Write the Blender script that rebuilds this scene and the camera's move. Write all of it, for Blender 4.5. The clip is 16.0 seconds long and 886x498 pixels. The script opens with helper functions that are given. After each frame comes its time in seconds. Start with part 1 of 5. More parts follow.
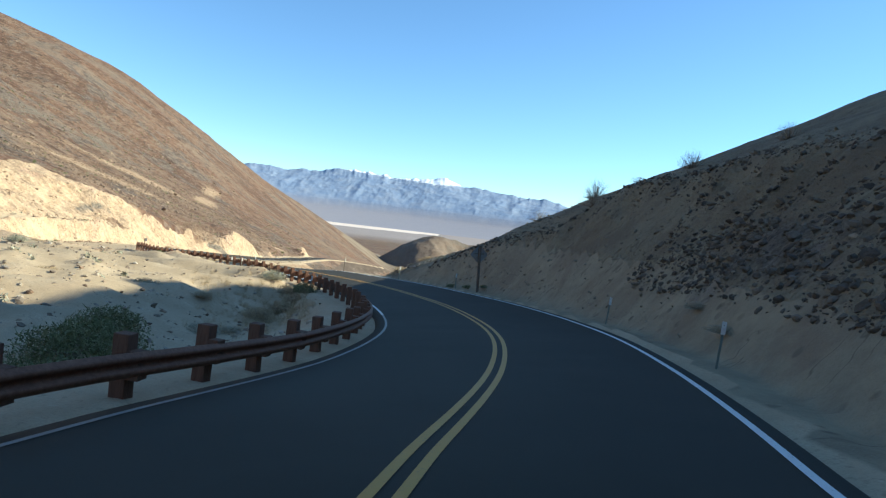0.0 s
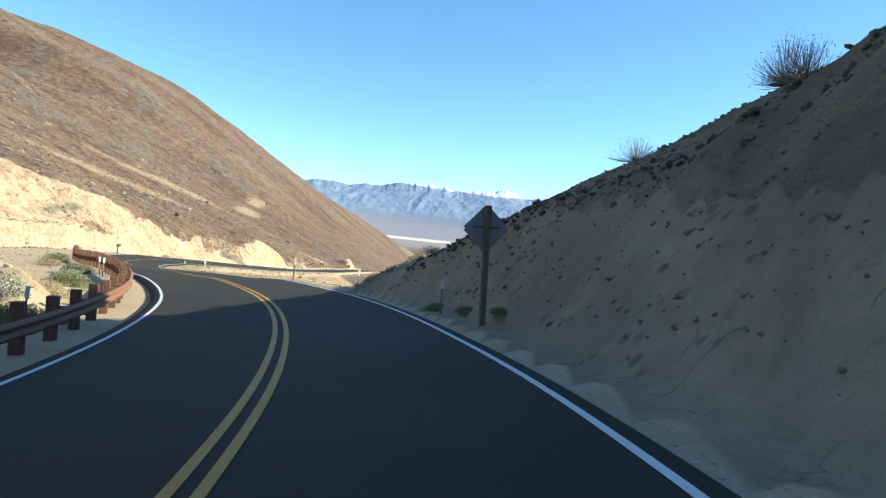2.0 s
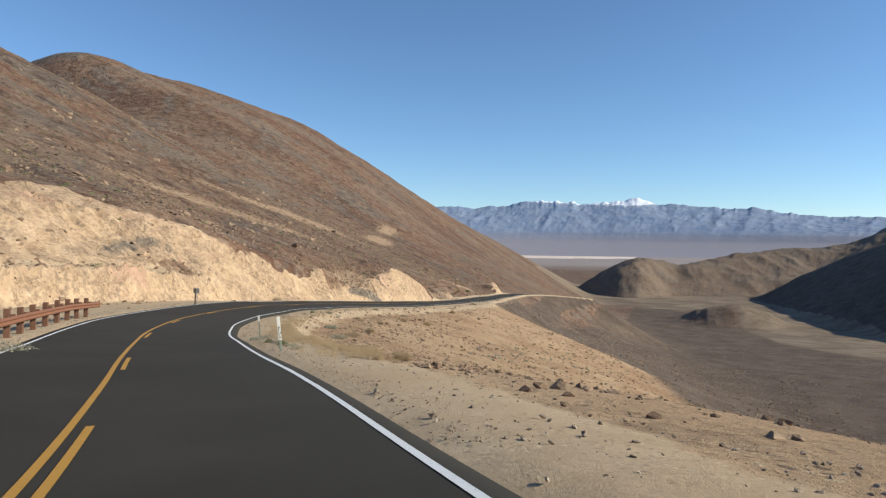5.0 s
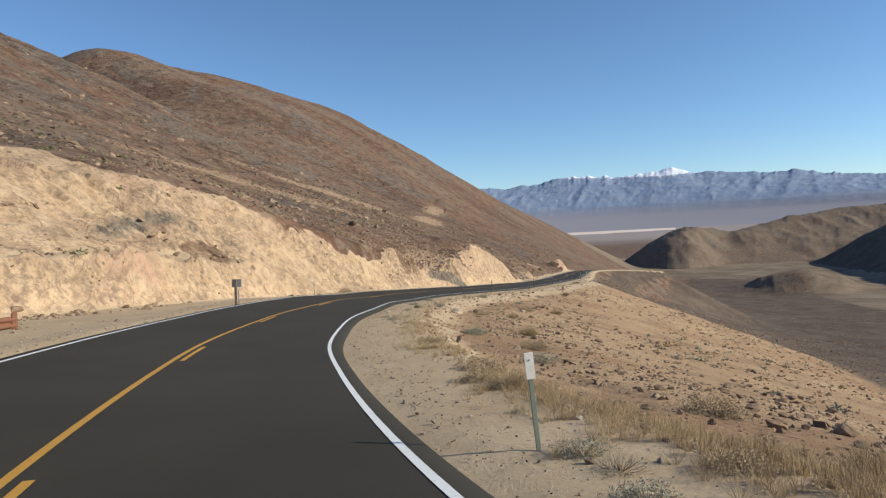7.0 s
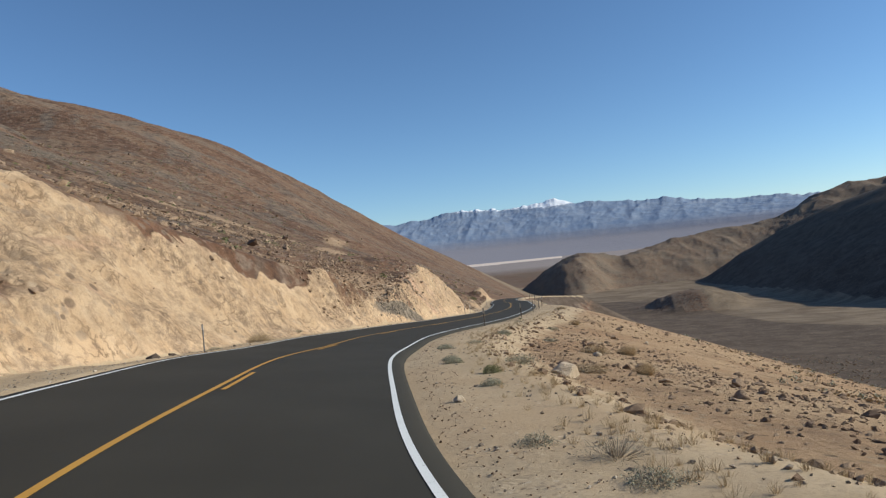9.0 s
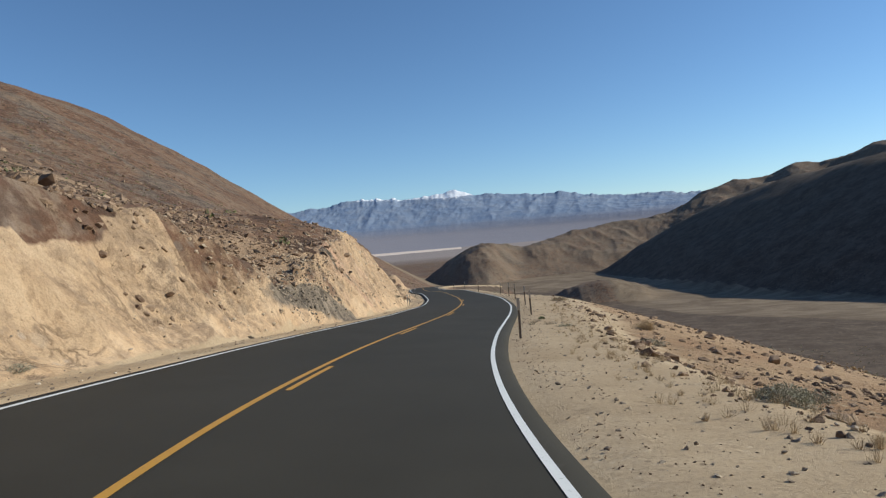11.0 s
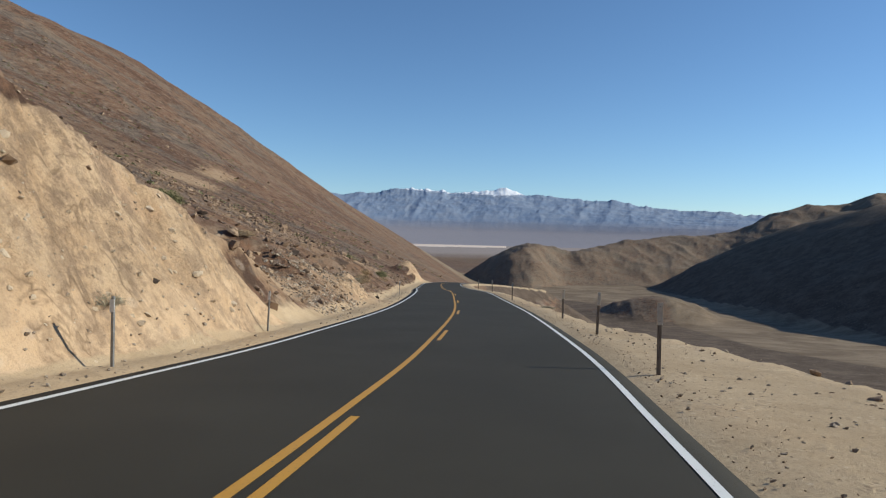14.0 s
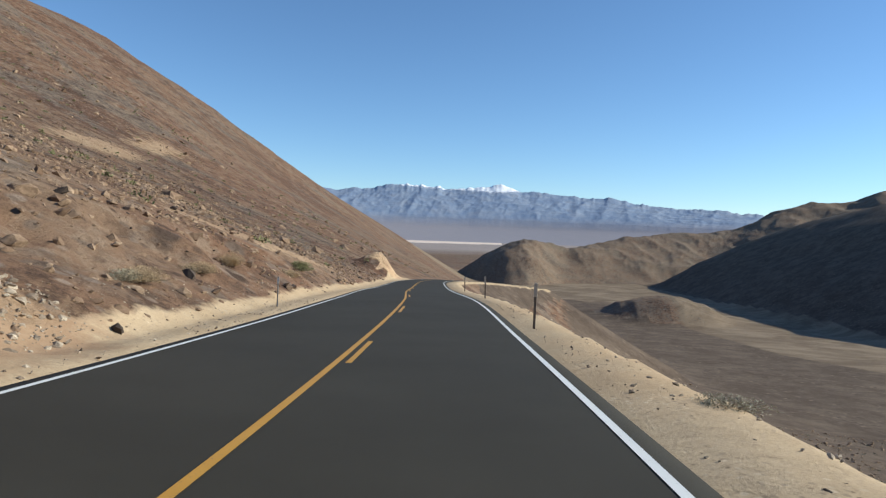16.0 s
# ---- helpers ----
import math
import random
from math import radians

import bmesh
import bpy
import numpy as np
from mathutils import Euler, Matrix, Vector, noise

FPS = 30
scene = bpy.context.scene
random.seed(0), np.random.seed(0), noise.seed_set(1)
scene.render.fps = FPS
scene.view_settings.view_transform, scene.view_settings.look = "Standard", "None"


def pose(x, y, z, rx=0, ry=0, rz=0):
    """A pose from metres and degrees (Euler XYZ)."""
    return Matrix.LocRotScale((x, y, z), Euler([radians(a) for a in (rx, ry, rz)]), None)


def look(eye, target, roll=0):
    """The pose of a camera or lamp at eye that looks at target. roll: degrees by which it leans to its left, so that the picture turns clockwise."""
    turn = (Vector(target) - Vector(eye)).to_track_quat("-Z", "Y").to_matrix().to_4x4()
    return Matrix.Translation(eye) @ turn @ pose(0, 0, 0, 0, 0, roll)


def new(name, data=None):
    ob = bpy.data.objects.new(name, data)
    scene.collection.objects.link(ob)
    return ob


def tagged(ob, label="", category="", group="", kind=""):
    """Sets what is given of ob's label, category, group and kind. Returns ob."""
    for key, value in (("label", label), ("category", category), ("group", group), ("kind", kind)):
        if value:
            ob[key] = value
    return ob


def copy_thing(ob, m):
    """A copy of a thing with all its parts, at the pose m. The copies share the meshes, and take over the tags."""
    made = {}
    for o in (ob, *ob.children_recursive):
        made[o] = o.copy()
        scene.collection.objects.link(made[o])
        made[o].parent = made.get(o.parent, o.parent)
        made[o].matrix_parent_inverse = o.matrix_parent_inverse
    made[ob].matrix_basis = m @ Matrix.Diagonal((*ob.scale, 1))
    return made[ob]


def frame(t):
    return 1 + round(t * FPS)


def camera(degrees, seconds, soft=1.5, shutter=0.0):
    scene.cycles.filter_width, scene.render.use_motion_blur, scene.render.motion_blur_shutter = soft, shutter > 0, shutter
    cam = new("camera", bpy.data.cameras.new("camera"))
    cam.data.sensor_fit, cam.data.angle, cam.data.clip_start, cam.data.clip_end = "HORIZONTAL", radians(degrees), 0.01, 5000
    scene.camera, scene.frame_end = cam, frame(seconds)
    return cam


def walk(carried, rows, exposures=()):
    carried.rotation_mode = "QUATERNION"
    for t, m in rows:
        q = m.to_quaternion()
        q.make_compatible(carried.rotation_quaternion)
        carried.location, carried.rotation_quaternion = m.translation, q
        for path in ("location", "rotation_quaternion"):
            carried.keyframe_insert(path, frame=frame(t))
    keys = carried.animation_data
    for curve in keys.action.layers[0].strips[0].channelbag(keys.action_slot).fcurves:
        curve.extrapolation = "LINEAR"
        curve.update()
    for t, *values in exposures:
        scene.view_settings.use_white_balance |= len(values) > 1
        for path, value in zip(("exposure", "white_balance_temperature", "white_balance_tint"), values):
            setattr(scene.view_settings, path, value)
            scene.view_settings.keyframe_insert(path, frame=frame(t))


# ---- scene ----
# ---------------------------------------------------------------- camera
cam = camera(67.1, 16.0, 1.25)
PATH = [
    (0.0, -0.000, 0.001, -0.793, 1.86, -2.27, 6.59),
    (0.5, 1.384, 6.244, -1.300, 4.29, -2.78, 8.84),
    (1.0, 2.269, 12.541, -1.744, 5.47, -2.39, 9.27),
    (1.5, 2.512, 18.902, -2.165, 5.52, -1.63, 7.98),
    (2.0, 1.992, 25.284, -2.614, 7.30, -1.72, 5.87),
    (2.5, 0.703, 31.532, -2.996, 14.02, -1.90, 4.68),
    (3.0, -1.161, 37.501, -3.382, 18.59, -1.61, 3.41),
    (3.5, -3.446, 43.235, -3.744, 20.23, -0.85, 2.55),
    (4.0, -6.129, 48.744, -4.093, 18.30, -0.44, 1.12),
    (4.2, -7.334, 50.892, -4.239, 17.70, -0.21, 1.23),
    (4.5, -9.273, 54.058, -4.459, 17.68, -0.22, 1.05),
    (5.0, -12.825, 59.202, -4.820, 18.37, -0.51, 0.54),
    (5.5, -16.583, 64.246, -5.373, 19.45, -0.97, -0.18),
    (6.0, -20.534, 69.193, -5.862, 20.29, -1.43, -1.01),
    (6.3, -22.997, 72.086, -6.197, 20.41, -1.63, -1.52),
    (6.5, -24.641, 74.014, -6.418, 20.04, -1.70, -1.94),
    (7.0, -28.656, 78.907, -6.908, 21.19, -1.78, -3.10),
    (7.5, -32.569, 83.917, -7.480, 22.19, -1.29, -4.51),
    (8.0, -36.238, 89.276, -7.976, 18.95, -1.34, -5.89),
    (8.5, -39.772, 94.928, -8.452, 14.74, -0.32, -6.07),
    (9.0, -42.846, 101.040, -8.907, 11.66, 0.65, -5.71),
    (9.5, -45.644, 107.294, -9.355, 8.90, 0.61, -5.85),
    (10.0, -47.846, 113.781, -9.789, 5.65, -0.74, -5.76),
    (10.5, -49.857, 120.363, -10.236, 4.08, -1.04, -5.31),
    (11.0, -51.222, 127.207, -10.756, 3.14, -0.96, -4.74),
    (11.5, -52.135, 134.225, -11.263, 2.67, -0.58, -4.06),
    (12.0, -52.455, 141.378, -11.830, 2.53, -0.02, -3.27),
    (12.5, -52.312, 148.629, -12.424, 2.56, 0.62, -2.40),
    (13.0, -51.887, 155.966, -12.990, 3.29, 1.64, -1.24),
    (13.5, -51.351, 163.412, -13.465, 5.25, 0.76, 0.28),
    (14.0, -51.030, 170.950, -13.943, 6.99, -1.26, 1.46),
    (14.5, -51.067, 178.543, -14.441, 8.10, -1.92, 2.70),
    (15.0, -51.343, 186.150, -14.928, 9.06, -1.97, 2.98),
    (15.5, -51.783, 193.792, -15.444, 7.34, -1.50, 2.74),
    (16.0, -52.358, 201.516, -15.977, 6.58, -1.52, 1.94),
]


def aim(x, y, z, yaw, pitch, roll):
    a, p = radians(yaw), radians(pitch)
    eye = Vector((x, y, z))
    return look(eye, eye + Vector((-math.sin(a) * math.cos(p), math.cos(a) * math.cos(p), math.sin(p))), roll)


# the clip's camera opens up in the shade and closes down in the sun
EXPOSURE = [(0, 0.95, 6150, -4), (2, 1.1, 6150, -4), (2.5, 1.15, 6200, -4), (3.5, 0.85, 6300, -2), (4.2, 0.5, 6400, 3), (6.3, 0.25, 6450, 7), (8, 0.15, 6350, 6), (10, 0.0, 6300, 5), (12.5, 0.08, 6300, 5), (13.0, -0.06, 6350, 5), (13.5, -0.18, 6350, 6), (14.0, 0.06, 6320, 5), (14.5, 0.22, 6320, 5), (16, 0.34, 6250, 4)]
walk(cam, [(row[0], aim(*row[1:])) for row in PATH], EXPOSURE)

# ---------------------------------------------------------------- light
SUN = Vector((0.985, 0.175, 0.492)).normalized()
world = bpy.data.worlds.new("world")
scene.world = world
world.use_nodes = True
wn = world.node_tree
sky = wn.nodes.new("ShaderNodeTexSky")
sky.sky_type = "NISHITA"
sky.sun_disc = False
sky.sun_elevation = math.asin(SUN.z)
sky.sun_rotation = math.atan2(SUN.x, SUN.y)
sky.altitude = 1300
sky.air_density, sky.dust_density, sky.ozone_density = 1.0, 0.0, 5.0
wn.nodes["Background"].inputs["Strength"].default_value = 0.120
wn.links.new(sky.outputs[0], wn.nodes["Background"].inputs["Color"])
lamp = bpy.data.lights.new("sun", "SUN")
lamp.energy, lamp.angle, lamp.color = 4.8, radians(0.53), (1.0, 0.92, 0.79)
sun = new("sun", lamp)
sun.matrix_world = look(SUN * 100, (0, 0, 0))

# ---------------------------------------------------------------- road line
# centre line of the road: u, x, y, z
UPPER = [
    (-3, -19.66, -32.62, 0.84),
    (-2, -12.37, -21.83, -0.27),
    (-1, -6.18, -10.65, -1.38),
    (0, -1.43, 0.39, -2.43),
    (0.5, -0.05, 6.50, -2.91),
    (1, 0.88, 12.67, -3.42),
    (1.5, 1.18, 18.87, -3.85),
    (2, 0.71, 25.10, -4.30),
    (2.5, -0.53, 31.21, -4.67),
    (3, -2.35, 37.08, -5.04),
    (3.5, -4.59, 42.73, -5.38),
    (4, -7.24, 48.15, -5.73),
    (4.5, -10.38, 53.34, -6.08),
    (5, -13.98, 58.37, -6.42),
    (5.5, -17.79, 63.32, -6.95),
    (6, -21.78, 68.16, -7.37),
    (6.5, -25.95, 72.91, -7.88),
    (7, -30.06, 77.78, -8.38),
    (7.5, -34.11, 82.79, -8.86),
    (8, -37.94, 88.16, -9.31),
]
LOWER = [
    (8.5, -41.66, 93.87, -9.78),
    (9, -44.88, 100.07, -10.21),
    (9.5, -47.79, 106.45, -10.64),
    (10, -50.04, 113.07, -11.06),
    (10.5, -52.04, 119.81, -11.50),
    (11, -53.36, 126.86, -12.11),
    (11.5, -54.22, 134.04, -12.63),
    (12, -54.47, 141.36, -13.23),
    (12.5, -54.25, 148.71, -13.82),
    (13, -53.77, 156.09, -14.41),
    (13.5, -53.19, 163.52, -14.94),
    (14, -52.85, 170.98, -15.42),
    (14.5, -52.86, 178.50, -15.96),
    (15, -53.08, 186.07, -16.47),
    (16, -54.05, 201.37, -17.49),
    (17, -55.66, 216.95, -18.44),
    (18, -57.59, 232.70, -19.30),
    (19, -60.13, 248.31, -20.34),
    (20, -62.35, 264.25, -21.47),
    (21, -64.49, 280.42, -22.45),
    (22, -66.34, 296.50, -23.35),
    (23, -67.40, 312.53, -24.31),
    (24, -66.95, 328.46, -25.31),
    (25, -64.30, 344.28, -26.46),
    (26, -59.35, 360.01, -27.82),
    (27, -51.60, 375.64, -29.57),
    (28, -41.55, 391.17, -31.72),
]
ROAD = np.array(UPPER + LOWER)
BANK = np.array([(-1, 0.052), (0, 0.070), (1, 0.103), (2, 0.117), (3, 0.096), (4, 0.078), (5, 0.046), (6, -0.014), (7, -0.035), (8, -0.100), (9, -0.101), (10, -0.113), (11, -0.083), (12, -0.068), (13, -0.060), (14, -0.032), (15, 0.004), (40, 0.0)])


def road_at(u):
    """Centre of the road at u (Catmull-Rom)."""
    u = np.asarray(u, float)
    k = np.clip(np.searchsorted(ROAD[:, 0], u, "right") - 1, 1, len(ROAD) - 3)
    f = ((u - ROAD[k, 0]) / (ROAD[k + 1, 0] - ROAD[k, 0]))[..., None]
    p0, p1, p2, p3 = (ROAD[k + n, 1:] for n in (-1, 0, 1, 2))
    return 0.5 * (2 * p1 + (p2 - p0) * f + (2 * p0 - 5 * p1 + 4 * p2 - p3) * f**2 + (3 * p1 - p0 - 3 * p2 + p3) * f**3)


LINE_U = np.arange(-3.0, 27.9, 0.04)
LINE = road_at(LINE_U)
_t = np.gradient(LINE, axis=0)
SIDE = np.stack([_t[:, 1], -_t[:, 0]], 1) / np.hypot(_t[:, 0], _t[:, 1])[:, None]
LINE_BANK = np.interp(LINE_U, BANK[:, 0], BANK[:, 1])


def beside(u, d, lift=0.0):
    """A place d metres right of the road's centre line at u."""
    c = road_at(np.asarray(u, float))
    e = road_at(np.asarray(u, float) + 0.02) - road_at(np.asarray(u, float) - 0.02)
    n = np.stack([e[..., 1], -e[..., 0]], -1) / np.hypot(e[..., 0], e[..., 1])[..., None]
    z = c[..., 2] + np.interp(u, BANK[:, 0], BANK[:, 1]) * d + lift
    return np.concatenate([c[..., :2] + n * np.asarray(d)[..., None], np.asarray(z)[..., None]], -1)


def along_road(x, y):
    """Nearest u, signed distance (right is positive), height of the centre and bank for arrays of places."""
    u, d, z, b = (np.empty(len(x)) for _ in range(4))
    for a in range(0, len(x), 4000):
        dx, dy = x[a:a + 4000, None] - LINE[None, :, 0], y[a:a + 4000, None] - LINE[None, :, 1]
        j = (dx * dx + dy * dy).argmin(1)
        i = np.arange(len(j))
        side = dx[i, j] * SIDE[j, 0] + dy[i, j] * SIDE[j, 1]
        far = np.hypot(dx[i, j], dy[i, j])
        u[a:a + 4000], d[a:a + 4000] = LINE_U[j], np.sign(side) * far
        z[a:a + 4000], b[a:a + 4000] = LINE[j, 2], LINE_BANK[j]
    return u, d, z, b


# ---------------------------------------------------------------- ground shape
def soft(v, w):
    """A rounded max(v, 0)."""
    return w * np.logaddexp(0, v / w)


def smax(a, b, w):
    return b + soft(a - b, w)


def lattice(ix, iy, seed):
    h = (ix.astype(np.int64) * 374761393 + iy.astype(np.int64) * 668265263 + seed * 974634777) & 0x7FFFFFFF
    h = ((h ^ (h >> 13)) * 1274126177) & 0x7FFFFFFF
    return ((h ^ (h >> 16)) & 0xFFFF) / 65535.0


def value_noise(x, y, seed):
    ix, iy = np.floor(x), np.floor(y)
    fx, fy = x - ix, y - iy
    fx, fy = fx * fx * fx * (fx * (fx * 6 - 15) + 10), fy * fy * fy * (fy * (fy * 6 - 15) + 10)
    a, b = lattice(ix, iy, seed), lattice(ix + 1, iy, seed)
    c, d = lattice(ix, iy + 1, seed), lattice(ix + 1, iy + 1, seed)
    return (a + (b - a) * fx) * (1 - fy) + (c + (d - c) * fx) * fy


def fbm(x, y, size, octaves=4, seed=1, gain=0.5):
    """Fractal noise about 0, within about -0.5 to 0.5."""
    out, amp, total = 0.0, 1.0, 0.0
    for o in range(octaves):
        c, s = math.cos(o * 1.3), math.sin(o * 1.3)
        out = out + amp * (value_noise((c * x - s * y) / size, (s * x + c * y) / size, seed + o) - 0.5)
        total, amp, size = total + amp, amp * gain, size / 2.03
    return out / total


def ridged(x, y, size, octaves=4, seed=1):
    out, amp, total = 0.0, 1.0, 0.0
    for o in range(octaves):
        c, s = math.cos(o * 1.3), math.sin(o * 1.3)
        out = out + amp * (1 - abs(2 * value_noise((c * x - s * y) / size, (s * x + c * y) / size, seed + o) - 1))
        total, amp, size = total + amp, amp * 0.5, size / 2.03
    return out / total


P1 = (-16.12, -0.376, -0.110)
P2 = (12.39, 0.777, 0.073, 12.4, 0.033, 29.5)
CREST_Y = [100, 180, 230, 280, 340, 385, 430, 480, 560, 680, 800, 1300]
CREST_Z = [107.8, 95.5, 88.8, 55.2, 66.6, 93.6, 97.2, 116.3, 119.9, 57.9, 35.0, -85.0]
SPUR = (1.85, 0.562, 0.013, 0.761, 51.4, -1.05)


def natural(x, y):
    """The land as it was before the road was cut into it."""
    # the long hill beside the road: a foot slope, a steeper flank and a crest
    p1 = P1[0] + P1[1] * x + P1[2] * y
    p2 = P2[0] - P2[1] * (x + 150) - P2[2] * (y - 260)
    hill = p2 + soft(p1 - p2, P2[3])
    p3 = np.interp(y, CREST_Y, CREST_Z) - P2[4] * (x + 280)
    hill = p3 - soft(p3 - hill, P2[5])
    away = np.clip((hill + 8) / 45, 0, 1)
    hill = hill + away * (4.5 * fbm(x, y, 60, 3, 5) - 5.0 * (ridged(x * 0.3 + 0.1 * y, y * 0.9 - 0.2 * x, 34, 3, 9) - 0.55))
    hill = hill + 3.2 * np.exp(-(((x + 62.5) / 10) ** 2 + ((y - 177) / 11) ** 2)) - 1.2 * np.exp(-(((x + 63) / 8) ** 2 + ((y - 157) / 4) ** 2)) + 2.0 * np.exp(-(((x + 74) / 12) ** 2 + ((y - 128) / 14) ** 2))
    hill = hill + 21.5 * np.exp(-(((x + 375) / 50) ** 2 + ((y - 405) / 55) ** 2)) - 2.9 * np.exp(-(((x + 300) / 45) ** 2 + ((y - 480) / 45) ** 2))
    # valley floor, the flat inside the bend, the spur on the other side of the road
    floor = np.interp(y, [-900, 0, 250, 420, 580, 960, 4000], [-30, -40, -47.5, -56, -65.5, -69, -66]) + 0.8 * fbm(x, y, 110, 2, 3)
    bench = -4.6 - 0.047 * (y - 12) + 1.6 * fbm(x, y, 11, 4, 7) - 1.0 * soft(x + 0.9 * y - 36, 2.0) - 0.35 * soft(-x - 62, 5) - 1.3 * np.exp(-(((x + 10) / 4.5) ** 2 + ((y - 26) / 13) ** 2))
    bench = bench + 1.5 * (ridged(x * 0.55, y, 4.6, 3, 73) - 0.55) * np.clip((-x - 8) / 4, 0, 1) * np.clip((x + 42) / 12, 0, 1) * np.clip((72 - y) / 15, 0, 1)
    c, gx, gy, k, y0, m = SPUR
    spur = c + gx * (x - 8) + gy * (y - 45) - k * soft(y - y0 - m * (x - 8), 2.0) + 0.9 * fbm(x, y, 9, 3, 11)
    spur = spur - 0.32 * np.exp(-(((x - 3.7) / 2.6) ** 2 + ((y - 44.3) / 2.4) ** 2)) + 0.45 * np.exp(-(((x - 8) / 2.5) ** 2 + ((y - 37.5) / 2.6) ** 2))
    # spur raised out of view so that its shadow covers the upper bend
    spur = spur + 0.45 * soft(x - 10 - 0.62 * np.clip(y, -30, 60), 1.5) * np.clip((30 - y) / 12, 0, 1)
    spur = spur + 0.35 * np.exp(-(((x + 3.2) / 2.2) ** 2 + ((y - 55.5) / 3.0) ** 2))
    spur = spur - 0.6 * np.exp(-(((x - 5.2) / 2.2) ** 2 + ((y - 40.6) / 2.2) ** 2))
    spur = spur - 0.30 * soft(0.5 * (x + 4.0) + 0.87 * (y - 59.0), 0.4)
    spur = spur - 0.8 * soft(spur - 30, 6)
    # the shaded hill across the wash and the mound before it
    e = (x - 88) * 0.991 + (y - 930) * 0.131
    top = np.interp(y, [200, 500, 740, 810, 880, 940, 975, 1010], [36, 36, 32, 26, 18, 4, -28, -72])
    shade = -70 + 0.030 * np.maximum(930 - y, 0) + 0.60 * e - 0.5 * soft(y - 950, 10)
    shade = top + 3 - soft(top + 3 - shade, 13.0) + 7 * fbm(x, y, 70, 4, 61) - 5 * (ridged(x * 0.4, y, 60, 3, 63) - 0.5)
    heap = np.exp(-((((x - 42) / 36) ** 2 + ((y - 632) / 30) ** 2) ** 1.3)) + 0.30 * np.exp(-(((x - 12) / 30) ** 2 + ((y - 655) / 22) ** 2))
    mound = -70 + heap * (17 + 6 * (ridged(x, y, 26, 4, 65) - 0.55) + 5 * fbm(x, y, 40, 2, 67))
    land = smax(smax(smax(hill, floor, 3.0), shade, 2.5), mound, 1.5)
    # unseen rise added to shade the bend; rough crest streaks the shadow's edge
    away_from = y - 0.178 * (x + 6.8)
    rise = -6.0 + 0.60 * (x + 8) - 1.4 * soft(away_from - 40.5, 1.0) - 2.0 * soft(4 + 0.72 * y - x, 2.0) - 0.55 * soft(x - 46, 6) + np.clip((x - 20) / 12, 0, 1) * 4.2 * fbm(x * 0.3, y, 7, 3, 71)
    land = smax(land, np.maximum(rise, -90), 1.0)
    land = smax(land, bench, 0.8)
    return smax(land, spur, 0.6)


CUT_RIGHT = 1.32
FOOT_LEFT = np.array([(-4, 5.6), (3.6, 5.8), (4.4, 8.0), (6, 13), (7, 22), (8, 24), (9, 16.5), (9.6, 13), (10.2, 9.8), (10.6, 8.5), (11.2, 7.0), (12, 5.7), (14, 5.0), (16, 5.2), (40, 5.0)])
FOOT_RIGHT = np.array([(-4, 4.8), (3, 4.9), (3.6, 4.8), (4, 4.4), (5, 5.5), (9, 6.5), (12, 6.6), (14.0, 7.2), (14.7, 8.2), (15.2, 7.4), (15.9, 5.4), (17, 5.3), (40, 5.5)])
PALE_TOP = np.array([(5, 42), (9.7, 34), (10.4, 29), (10.72, 25), (10.78, 18), (11.04, 15), (11.3, 12), (12.1, 9.4), (12.7, 8.6), (13, 7.4)])


